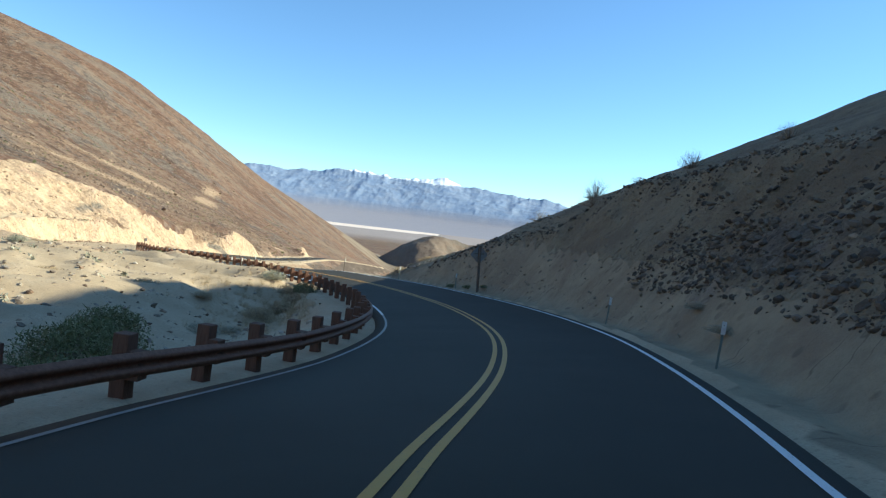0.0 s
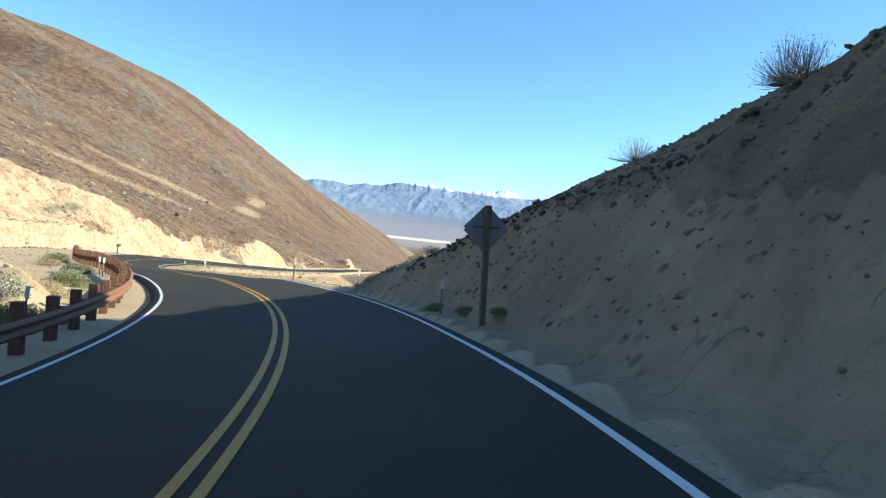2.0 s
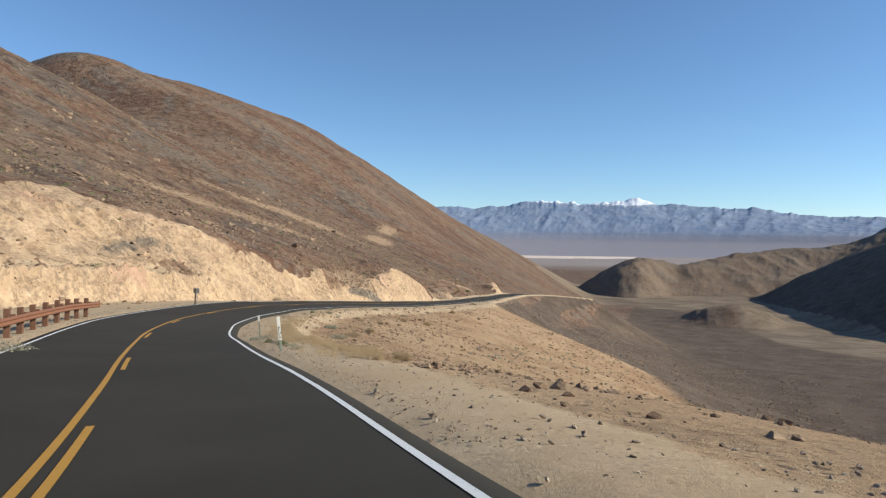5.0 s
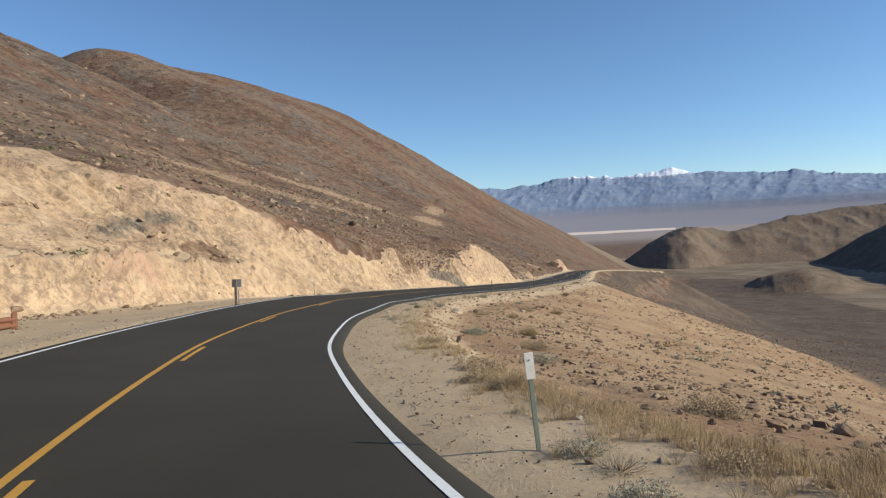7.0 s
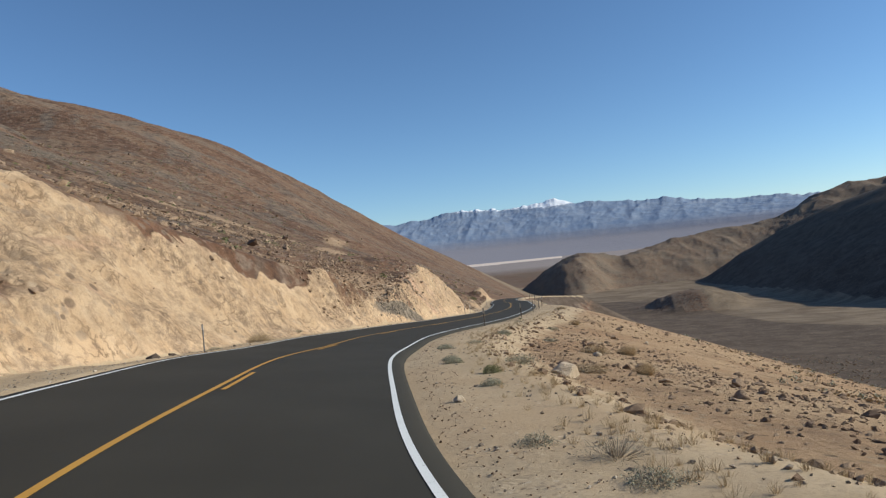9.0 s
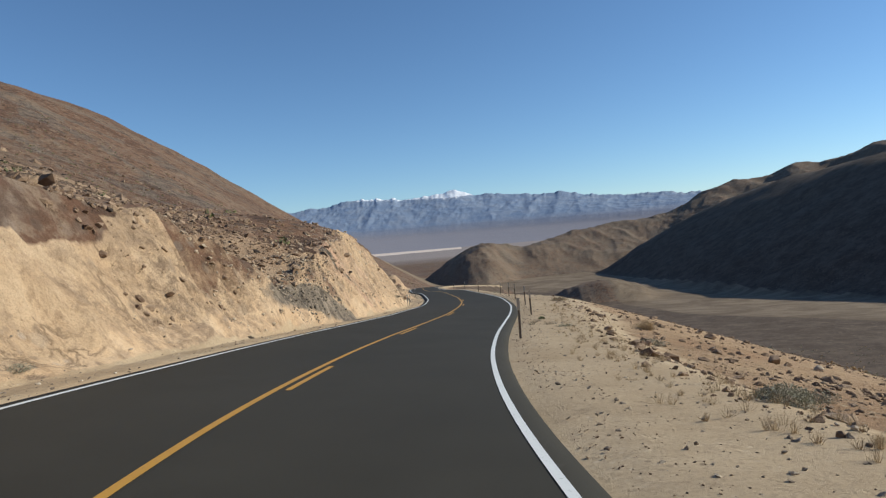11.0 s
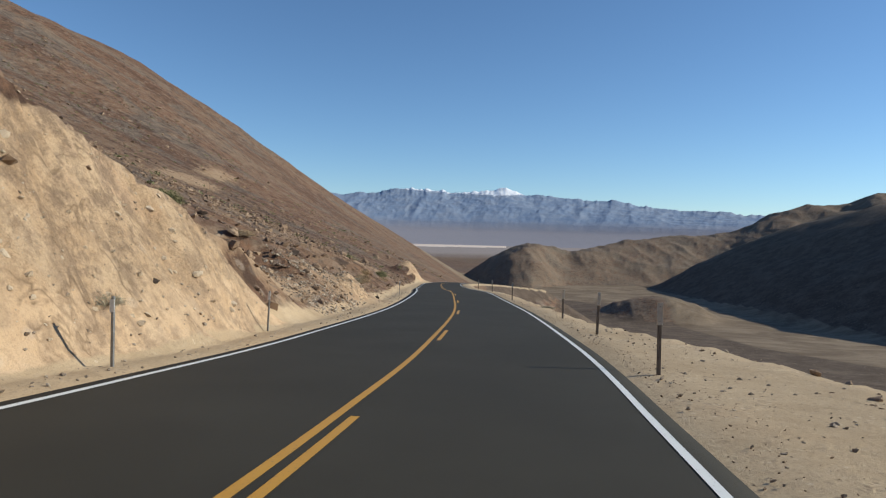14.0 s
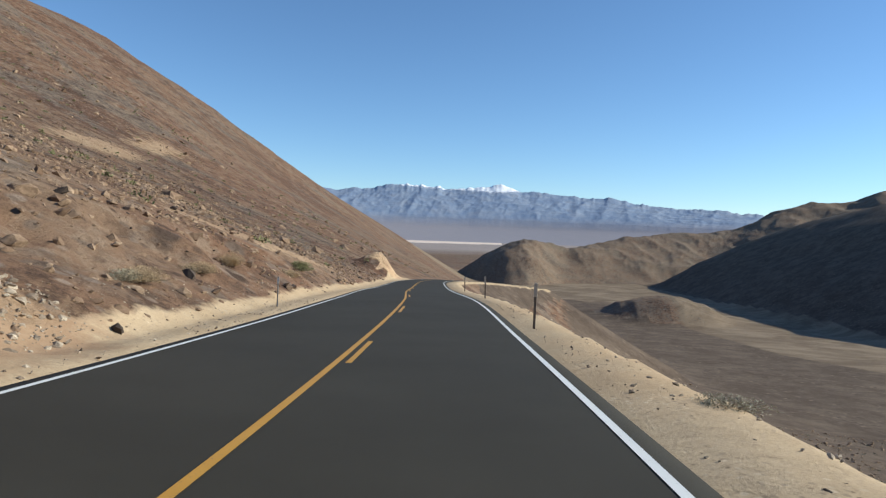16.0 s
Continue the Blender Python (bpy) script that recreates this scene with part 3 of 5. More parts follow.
def make_range():
    n = Nodes("hazed_range_rock")
    face = n.noise(0.012, 8, 0.7)
    # distance haze painted into the rock: blue-grey, low in contrast
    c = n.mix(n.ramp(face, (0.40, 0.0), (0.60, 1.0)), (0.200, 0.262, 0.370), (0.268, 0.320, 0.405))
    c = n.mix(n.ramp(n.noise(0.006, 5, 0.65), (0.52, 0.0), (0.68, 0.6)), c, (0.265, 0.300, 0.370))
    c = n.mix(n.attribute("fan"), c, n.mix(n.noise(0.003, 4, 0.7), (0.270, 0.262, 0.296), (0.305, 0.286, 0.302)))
    snow = n.ramp(n.math("ADD", n.attribute("snow"), n.math("MULTIPLY", n.math("SUBTRACT", n.noise(0.03, 7, 0.75), 0.5), 2.2)), (0.48, 0.0), (0.62, 1.0))
    c = n.mix(snow, c, (0.80, 0.82, 0.86))
    return n.done(c, 0.95, n.bump(n.noise(0.02, 8, 0.7), 0.35, 7.0), spec=0.1)


def make_metal(name, base, worn, rough, metal=0.0, scale=14.0):
    n = Nodes(name)
    w = n.noise(scale, 6, 0.75)
    c = n.mix(n.ramp(w, (0.38, 0.0), (0.62, 1.0)), base, worn)
    c = n.mix(n.ramp(n.noise(scale * 5, 3, 0.7), (0.6, 0.0), (0.72, 0.5)), c, tuple(0.5 * v for v in base))
    return n.done(c, rough, n.bump(w, 0.25, 0.01), metal)


def make_wood(name, dark, light):
    n = Nodes(name)
    g = n.noise(6.0, 6, 0.7, n.stretch((6.0, 6.0, 0.6)))
    c = n.mix(n.ramp(g, (0.35, 0.0), (0.65, 1.0)), dark, light)
    return n.done(c, 0.9, n.bump(g, 0.5, 0.01), spec=0.2)


def make_leaf(name, a, b_, through_by=0.15):
    n = Nodes(name)
    c = n.mix(n.random(True), a, b_)
    return n.done(c, 0.85, spec=0.15)


DESERT = make_desert()
ASPHALT = make_asphalt()
WHITE = make_line("white_line", (0.66, 0.66, 0.63), (0.78, 0.78, 0.75))
DUSTY_WHITE = make_line("dusty_line", (0.22, 0.20, 0.17), (0.34, 0.32, 0.28))
YELLOW = make_line("yellow_line", (0.47, 0.235, 0.030), (0.56, 0.295, 0.042))
RANGE = make_range()
STONE = make_rock("stone", (0.185, 0.118, 0.076), (0.47, 0.345, 0.23))
DARK_STONE = make_rock("dark_stone", (0.060, 0.046, 0.038), (0.16, 0.12, 0.09))
BANK_STONE = make_rock("bank_stone", (0.095, 0.078, 0.060), (0.270, 0.222, 0.160))
BANK_PEBBLE = make_rock("bank_pebble", (0.190, 0.158, 0.112), (0.400, 0.335, 0.235))
GREY_STONE = make_rock("grey_stone", (0.110, 0.094, 0.076), (0.330, 0.280, 0.222))
PALE_STONE = make_rock("pale_stone", (0.46, 0.36, 0.25), (0.66, 0.54, 0.40))
RUBBLE = make_rock("rubble", (0.20, 0.150, 0.108), (0.66, 0.56, 0.43))
RUST = make_metal("rusted_steel", (0.180, 0.075, 0.040), (0.270, 0.125, 0.070), 0.7)
RUST_DARK = make_wood("weathered_timber", (0.125, 0.064, 0.041), (0.205, 0.108, 0.070))
GALV = make_metal("dull_steel", (0.20, 0.20, 0.20), (0.30, 0.30, 0.29), 0.55, 0.6)
POST_DARK = make_wood("dark_timber", (0.095, 0.075, 0.058), (0.230, 0.185, 0.145))
POST_WHITE = make_metal("white_plastic", (0.72, 0.71, 0.67), (0.62, 0.60, 0.55), 0.5)
POST_GREEN = make_metal("grey_green_steel", (0.16, 0.19, 0.16), (0.22, 0.24, 0.20), 0.6)
PLATE_FADED = make_metal("faded_plate", (0.58, 0.51, 0.41), (0.46, 0.40, 0.32), 0.7)
BLACK = make_metal("black_sheeting", (0.02, 0.02, 0.02), (0.035, 0.033, 0.03), 0.5)
REFLECT = make_metal("reflector", (0.75, 0.73, 0.68), (0.65, 0.62, 0.55), 0.3)
SIGN_BACK = make_metal("sign_back", (0.36, 0.36, 0.35), (0.30, 0.30, 0.29), 0.5, 0.5, 5.0)
TWIG = make_leaf("twig", (0.22, 0.175, 0.125), (0.38, 0.31, 0.23))
LEAF_GREY = make_leaf("grey_green_leaf", (0.25, 0.245, 0.17), (0.42, 0.40, 0.30))
LEAF_GREEN = make_leaf("green_leaf", (0.13, 0.145, 0.065), (0.26, 0.25, 0.125))
LEAF_DRY = make_leaf("dry_straw", (0.37, 0.27, 0.155), (0.54, 0.42, 0.26))


# ---------------------------------------------------------------- ground
def mesh_from(name, co, faces, mats, smooth=True, index=None):
    me = bpy.data.meshes.new(name)
    w = faces.shape[1]
    me.vertices.add(len(co))
    me.vertices.foreach_set("co", np.ascontiguousarray(co, dtype=np.float32).ravel())
    me.loops.add(faces.size)
    me.loops.foreach_set("vertex_index", np.ascontiguousarray(faces, dtype=np.int32).ravel())
    me.polygons.add(len(faces))
    me.polygons.foreach_set("loop_start", np.arange(0, faces.size, w, dtype=np.int32))
    me.polygons.foreach_set("use_smooth", np.full(len(faces), smooth))
    if index is not None:
        me.polygons.foreach_set("material_index", index.astype(np.int32))
    for m in mats:
        me.materials.append(m)
    me.update(calc_edges=True)
    return me


def grid_faces(nx, ny):
    i, j = np.meshgrid(np.arange(nx - 1), np.arange(ny - 1))
    a = (j * nx + i).ravel()
    return np.stack([a, a + 1, a + nx + 1, a + nx], 1)


def attach(me, name, values):
    a = me.attributes.new(name, "FLOAT", "POINT")
    a.data.foreach_set("value", np.ascontiguousarray(values, dtype=np.float32))


def spread(lo, hi, step, far_lo, far_hi, growth):
    """Lines that are step apart from lo to hi and further and further apart outside."""
    s, v, up = step, hi, []
    while v < far_hi:
        up.append(v)
        s *= growth
        v += s
    s, v, dn = step, lo - step, []
    while v > far_lo:
        dn.append(v)
        s *= growth
        v -= s
    return np.array(dn[::-1] + list(np.arange(lo, hi, step)) + up)


def bump_at(x, y, cx, cy, rx, ry, turn=0.0):
    c, s = math.cos(radians(turn)), math.sin(radians(turn))
    dx, dy = x - cx, y - cy
    return np.exp(-(((c * dx + s * dy) / rx) ** 2 + ((c * dy - s * dx) / ry) ** 2))


XS = spread(-88, 24, 0.5, -4400, 4400, 1.03)
XS = np.sort(np.concatenate([XS, np.arange(-64.75, -54, 0.5), np.arange(5.25, 13, 0.5)]))
YS = spread(-14, 236, 0.5, -900, 3700, 1.03)
YS = np.sort(np.concatenate([YS, np.arange(112.25, 190, 0.5)]))
gx, gy = (v.ravel() for v in np.meshgrid(XS, YS))
gz, gcut, gdirt = ground(gx, gy)
gbank = np.where(gdirt == 0.52, 1.0, 0.0)
gdirt = np.where(gbank > 0, 0.0, gdirt)
base = mesh_from("ground", np.stack([gx, gy, gz], 1), grid_faces(len(XS), len(YS)), [DESERT])
bench_dirt = np.where((gx + 0.9 * gy < 44) & (gx > -82) & (gz < -1.5) & (gy < 118) & (gcut < 0.5), 0.85, 0.0)
below = np.clip((gx + 52) / 6, 0, 1) * np.clip((gx + 0.6 * gy - 4) / 10, 0, 1) * np.clip((gy - 36) / 14, 0, 1) * np.clip((85 - gx) / 60, 0, 1)
at_mound = np.hypot((gx - 36) / 58, (gy - 634) / 44) < 1.0
attach(base, "dirt", np.maximum(gdirt, bench_dirt))
attach(base, "slope", below * np.clip((gz + 31) / 8, 0, 1) * np.clip((206 - gy) / 24, 0, 1))
attach(base, "wash", np.clip((gx - np.interp(gy, [200, 300, 385, 427, 470, 560, 640, 720, 760, 800], [170, 120, 88, 66, 50, 44, 40, 20, -60, -200])) / 14 + 0.5, 0, 1) * (gz < -30) * (gy < 1100) * ((gx - 88) * 0.991 + (gy - 930) * 0.131 < -2))
across = (gx - 88) * 0.991 + (gy - 930) * 0.131
# beyond the wash the hill gets the dark tone: its shade put into colour
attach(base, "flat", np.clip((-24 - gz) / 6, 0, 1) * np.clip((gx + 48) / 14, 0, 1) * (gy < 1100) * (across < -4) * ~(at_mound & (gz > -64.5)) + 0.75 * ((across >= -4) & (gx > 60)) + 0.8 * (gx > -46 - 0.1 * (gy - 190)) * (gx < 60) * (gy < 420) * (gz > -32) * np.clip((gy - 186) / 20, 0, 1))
attach(base, "tan", np.maximum.reduce([0.9 * bump_at(gx, gy, -120, 302, 6, 19, 14), 0.75 * bump_at(gx, gy, -112, 220, 8, 40, -18), 0.7 * bump_at(gx, gy, -98, 172, 7, 34, -25),
                                       0.7 * bump_at(gx, gy, -135, 345, 6, 26, 14), 0.7 * bump_at(gx, gy, -72, 250, 3, 18, -8), 0.8 * bump_at(gx, gy, -61.5, 209, 3.5, 7), 0.85 * bump_at(gx, gy, -63, 159, 4.5, 7), 0.7 * bump_at(gx, gy, -61.5, 195, 3, 11)]))
# the near rock face: a grey wedge, a dark seam running down, brown rubble over it
on_face = (gx > -66) & (gx < -57.5)
wedge = np.clip((np.interp(gy, [156, 161, 163.6], [-12.1, -12.5, -14.6]) - gz) / 0.5 + 0.5, 0, 1) * np.clip((gz - np.interp(gy, [156, 158.8, 162.6], [-13.2, -13.8, -15.1])) / 0.5 + 0.5, 0, 1)
wedge = 0.85 * wedge * on_face * np.clip((164 - gy) / 0.8, 0, 1) * np.clip((gy - 153) / 2, 0, 1)
seam = 0.8 * on_face * np.exp(-((gy - np.interp(gz, [-14.6, -13.4, -12.9, -12.2, -11.6, -11.1], [168.2, 167.8, 167.3, 166.5, 165.8, 166.2])) / 0.30) ** 2) * (gz > -14.4) * (gz < -10.8)
gcut = np.where(on_face & (gy > 150) & (gy < 163.5) & (gz > np.interp(gy, [156, 161, 163.6], [-12.1, -12.5, -14.6])), np.minimum(gcut, 0.42), gcut)
attach(base, "cut", gcut)
attach(base, "grey", np.maximum.reduce([0.58 * bump_at(gx, gy, 8.2, 18.5, 1.7, 6.5, 8), wedge, seam, 0.75 * bump_at(gx, gy, -166, 282, 14, 22),
                                        0.62 * bump_at(gx, gy, -70, 140, 5, 9), 0.6 * bump_at(gx, gy, -185, 330, 12, 30), 0.66 * bump_at(gx, gy, -67, 117, 1.2, 7, -10), 0.6 * bump_at(gx, gy, -150, 225, 10, 26), 0.42 * (at_mound & (gz > -64.5))]))
attach(base, "bank", gbank)
attach(base, "relief", np.maximum(np.clip(-(gx + 66) / 20, 0.25, 1), 0.85 * gbank))
attach(base, "rock", np.where((gcut > 0.3) & (gy > 146), 1.0, 0.25))
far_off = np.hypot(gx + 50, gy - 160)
# fan colour mixes in with distance, full beyond 2000 m
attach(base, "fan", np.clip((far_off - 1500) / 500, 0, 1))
bearing = np.degrees(np.arctan2(-(gx + 50), gy - 160))
attach(base, "lake", ((far_off > 2850 + 26 * np.clip(6 - bearing, 0, 20)) & (far_off < 3480) & (bearing > 1.6) & (bearing < 26)).astype(float))
tagged(new("ground", base), "dry brown stony desert hillside with pale cut faces", "ground", kind="structure")


def far_range():
    """The mountains beyond the valley, with gullied flanks, an even fan at their foot and snow on the crest."""
    az = np.linspace(-50, 62, 1300)
    rr = np.concatenate([np.linspace(3420, 3900, 12), np.linspace(3915, 4560, 64)])
    A, R = np.meshgrid(np.radians(az), rr)
    x, y = -50 - np.sin(A) * R, 160 + np.cos(A) * R
    top = np.interp(az, [-50, -30, -22, -18, -14.2, -12.5, -10, -7.6, -6, -3.3, -1, 0.8, 1.5, 2.2, 2.9, 4, 6, 8, 9.8, 11.2, 13, 15, 17, 20, 40, 62],
                    [1.3, 1.5, 1.8, 2.1, 2.5, 2.4, 2.62, 3.12, 3.0, 3.26, 3.5, 3.66, 3.94, 4.18, 3.85, 3.66, 3.64, 3.78, 3.86, 3.72, 3.45, 3.22, 3.28, 3.3, 2.6, 2])
    crest = np.tan(np.radians(top)) * 4400 - 13 + 30 * (ridged(az * 10.0, az * 0.0, 13.0, 4, 59) - 0.62) + 7 * (ridged(az * 10.0, az * 0.0, 4.0, 3, 69) - 0.55)
    f = np.clip((R - 3850) / 550, 0, 1)
    fan = -68 + 95 * np.clip((R - 3420) / 480, 0, 1) ** 1.25
    gully = ridged(A * 4300 + 0.25 * R + 40 * fbm(A * 4300, R, 160, 3, 55), R * 0.42, 150, 6, 51)
    rise = f ** 0.85 * (1 + 0.20 * (gully - 0.60) * (1 - f ** 2))
    even = np.convolve(np.pad(crest, 60, 'edge'), np.hanning(121) / np.hanning(121).sum(), 'valid')
    h = fan + (even[None] - 27) * rise + (crest - even)[None] * f ** 6 + (ridged(A * 4200, R, 60, 4, 57) - 0.6) * 7 * np.clip(f * 3, 0, 1)
    h = np.where(R > 4400, h - (R - 4400) * 0.9, h)
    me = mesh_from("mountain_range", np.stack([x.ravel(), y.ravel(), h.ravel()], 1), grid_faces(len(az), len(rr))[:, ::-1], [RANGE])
    # fan tone carried up the lower slopes, lifting their shaded band in colour
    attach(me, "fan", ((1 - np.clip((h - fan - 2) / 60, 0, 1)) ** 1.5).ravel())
    line = np.interp(az, [-30, -18, -8.5, -7, -3, -1, 0.5, 2.2, 4, 9, 12, 14, 30], [420, 420, 246, 254, 280, 270, 252, 236, 250, 266, 288, 420, 420])
    attach(me, "snow", np.clip(0.5 + (h - line[None]) / 40, 0, 1).ravel())
    return tagged(new("mountain_range", me), "far blue-grey mountain range with snow on its crest", "mountains", kind="structure")


far_range()


def brown_ridge():
    """The bare ridge behind the wash, which climbs from a rocky knoll."""
    az = np.linspace(8, -46, 620)
    rr = np.linspace(720, 1330, 150)
    A, R = np.meshgrid(np.radians(az), rr)
    x, y = -50 - np.sin(A) * R, 160 + np.cos(A) * R
    deg = np.degrees(A)
    mid = np.interp(deg, [-46, -24, -18, -9, -1, 8], [1180, 1150, 1080, 960, 835, 820])
    top = np.interp(deg, [-46, -31.4, -29, -27.3, -26, -25.2, -22.6, -20.4, -19, -17.9, -16.2, -14.6, -12, -9.3, -6, -3.5, -1.8, -0.5, 1.2, 2.2, 3.2, 4.6, 6, 8], [100, 82, 67, 58, 61, 58, 43, 40, 31, 22, 1, -5, -8, -13, -22, -29, -24, -20, -24, -33, -42, -55, -68, -95])
    even = np.hanning(23) / np.hanning(23).sum()
    top, mid = (np.broadcast_to(np.convolve(np.pad(v[0], 11, "edge"), even, "valid"), v.shape) for v in (top, mid))
    slope = np.interp(deg, [-46, -18, -1, 8], [0.42, 0.36, 0.46, 0.34])
    h = top - slope * soft(np.abs(R - mid) - 6, 12) + 0.0
    wild = np.clip((h + 78) / 30, 0, 1)
    h = h + wild * (14 * (ridged(x + 0.3 * y, y, 75, 5, 71) - 0.62) + 6 * fbm(x, y, 30, 4, 73))
    h = np.maximum(h, -90)
    me = mesh_from("ridge", np.stack([x.ravel(), y.ravel(), h.ravel()], 1), grid_faces(len(az), len(rr)), [DESERT])
    n = len(x.ravel())
    for name in ("cut", "dirt", "tan", "fan", "lake", "flat", "slope", "bank"):
        attach(me, name, np.zeros(n))
    attach(me, "grey", np.full(n, 0.50))
    attach(me, "wash", np.full(n, 0.30))
    attach(me, "rock", np.full(n, 0.5))
    attach(me, "relief", np.full(n, 1.0))
    return tagged(new("ridge", me), "bare brown rocky ridge beyond the dry wash", "hill", kind="structure")


brown_ridge()


# ---------------------------------------------------------------- road
def ribbon(name, us, offsets, lifts, mat, label, category):
    """A strip along the road through the given offsets."""
    rows = [beside(us, np.full(len(us), d), l) for d, l in zip(offsets, lifts)]
    co = np.stack(rows, 1).reshape(-1, 3)
    me = mesh_from(name, co, grid_faces(len(offsets), len(us)), [mat])
    return tagged(new(name, me), label, category, kind="structure")


def arc_to_u():
    us = np.arange(-2.9, 27.4, 0.01)
    p = road_at(us)
    s = np.concatenate([[0], np.cumsum(np.linalg.norm(np.diff(p, axis=0), axis=1))])
    return us, s


ARC_U, ARC_S = arc_to_u()


def u_at(s):
    return np.interp(s, ARC_S, ARC_U)


def s_at(u):
    return np.interp(u, ARC_U, ARC_S)


US = np.arange(-2.9, 27.4, 0.04)
ribbon("road", US, [-3.72, -3.64, -3.3, 0, 3.3, 3.62, 3.72], [-0.14, -0.01, 0, 0, 0, -0.01, -0.14], ASPHALT, "dark grey two-lane asphalt mountain road", "road")
LIFT = 0.008
ribbon("road_marking", US, [3.29, 3.39], [LIFT, LIFT], WHITE, "solid white edge line on the asphalt", "road marking")
ribbon("road_marking", US[US > 2.2], [-3.40, -3.30], [LIFT, LIFT], WHITE, "solid white edge line on the asphalt", "road marking")
ribbon("road_marking", US[US < 2.26], [-3.39, -3.31], [LIFT, LIFT], DUSTY_WHITE, "dust-covered worn white edge line", "road marking")
ribbon("road_marking", US, [-0.185, -0.08], [LIFT, LIFT], YELLOW, "solid yellow centre line on the asphalt", "road marking")
ribbon("road_marking", US[US < 5.75], [0.045, 0.15], [LIFT, LIFT], YELLOW, "solid yellow centre line on the asphalt", "road marking")
first = s_at(9.09)
for k in range(-5, 20):
    s0 = first + 12.5 * k
    if u_at(s0) > 6.2 and u_at(s0 + 4) < 26:
        ribbon("centre_dash", u_at(np.linspace(s0, s0 + 3.3, 8)), [0.02, 0.12], [LIFT, LIFT], YELLOW, "short yellow dash beside the centre line", "road marking")


# ---------------------------------------------------------------- things: helpers
def part(name, bm, mat, parent, label=""):
    """Link a bmesh as one mesh under a thing or a part."""
    me = bpy.data.meshes.new(name)
    bm.normal_update()
    bm.to_mesh(me)
    bm.free()
    me.materials.append(mat)
    ob = new(name, me)
    ob.parent = parent
    return tagged(ob, label)


def part_mesh(name, me, parent, label=""):
    ob = new(name, me)
    ob.parent = parent
    return tagged(ob, label)


def thing(name, label, category, group=""):
    return tagged(new(name), label, category, group)


def box(sx, sy, sz, at=(0, 0, 0), bevel=0.01, turn=None):
    bm = bmesh.new()
    bmesh.ops.create_cube(bm, size=1.0)
    bmesh.ops.scale(bm, vec=(sx, sy, sz), verts=bm.verts)
    if bevel:
        bmesh.ops.bevel(bm, geom=bm.edges[:], offset=bevel, segments=2, affect="EDGES", profile=0.6)
    if turn:
        bmesh.ops.transform(bm, matrix=turn, verts=bm.verts)
    bmesh.ops.translate(bm, vec=at, verts=bm.verts)
    return bm


def heading(u):
    """Turn about z that lays +y along the road at u."""
    a, b = road_at(np.array([u - 0.05, u + 0.05]))
    return math.degrees(math.atan2(-(b[0] - a[0]), b[1] - a[1]))


def at_side(u, d):
    p = beside(np.array([float(u)]), np.array([float(d)]))[0]
    return float(p[0]), float(p[1])


def stand(u, d, turn=0.0, lean=(0.0, 0.0), sink=0.03):
    """A pose on the ground beside the road."""
    x, y = at_side(u, d)
    return pose(x, y, height(x, y) - sink, lean[0], lean[1], heading(u) + turn)


# ---------------------------------------------------------------- guardrail
RAIL_FROM, RAIL_TO = s_at(-1.6), s_at(8.42)


def rail_line(u):
    """Offset of the posts from the road's centre line, and how deep they stand in blown sand."""
    return np.interp(u, [2.2, 4.2], [-4.22, -4.72]), np.interp(u, [1.4, 3.0, 5.0], [-0.22, -0.14, -0.03])



def wave_rail(s0, s1):
    """A length of W-beam, swept along the roadside."""
    prof = [(0.000, 0.155), (0.012, 0.150), (0.030, 0.125), (0.078, 0.105), (0.083, 0.080), (0.078, 0.055), (0.012, 0.022), (0.006, 0.0),
            (0.012, -0.022), (0.078, -0.055), (0.083, -0.080), (0.078, -0.105), (0.030, -0.125), (0.012, -0.150), (0.000, -0.155)]
    us = u_at(np.linspace(s0, s1, 7))
    rows = []
    for k in (0.0, -0.006):
        rows += [beside(us, rail_line(us)[0] + 0.27 + a + k, rail_line(us)[1] + 0.60 + b) for a, b in (prof if k == 0 else prof[::-1])]
    rows.append(rows[0])
    co = np.stack(rows, 1)
    n = len(rows)
    me = mesh_from("rail", co.reshape(-1, 3), grid_faces(n, len(us)), [RUST])
    return me


def guardrail():
    rail = thing("guardrail", "rusted brown steel guardrail on square timber posts", "guardrail")
    s = RAIL_FROM
    while s < RAIL_TO - 1:
        part_mesh("rail", wave_rail(s, min(s + 3.86, RAIL_TO)), rail)
        s += 3.81
    post_me = bpy.data.meshes.new("post")
    bm = box(0.21, 0.21, 1.42, (0, 0, 0.29), 0.015)
    bm.to_mesh(post_me)
    bm.free()
    post_me.materials.append(RUST_DARK)
    block_me = bpy.data.meshes.new("spacer_block")
    bm = box(0.17, 0.20, 0.36, (0.185, 0, 0.62), 0.012)
    bm.to_mesh(block_me)
    bm.free()
    block_me.materials.append(RUST_DARK)
    s, k = RAIL_FROM + 0.2, 0
    while s < RAIL_TO:
        u = float(u_at(s))
        p = beside(np.array([u]), np.array([rail_line(u)[0]]), rail_line(u)[1])[0]
        rng = random.Random(k)
        m = pose(p[0], p[1], p[2] + rng.uniform(-0.03, 0.03), rng.uniform(-2, 2), rng.uniform(-2, 2), heading(u) + rng.uniform(-4, 4))
        post = part_mesh("post", post_me, rail)
        post.matrix_basis = m
        block = part_mesh("spacer_block", block_me, post)
        s, k = s + 1.905, k + 1
    end = part("end_plate", box(0.05, 0.5, 0.42, (0, 0, 0.62), 0.012), RUST, rail, "flared rusted steel end plate")
    u = float(u_at(RAIL_TO + 0.1))
    p = beside(np.array([u]), np.array([rail_line(u)[0] + 0.26]))[0]
    end.matrix_basis = pose(p[0], p[1], p[2], 0, 0, heading(u) + 12)
    return rail


guardrail()


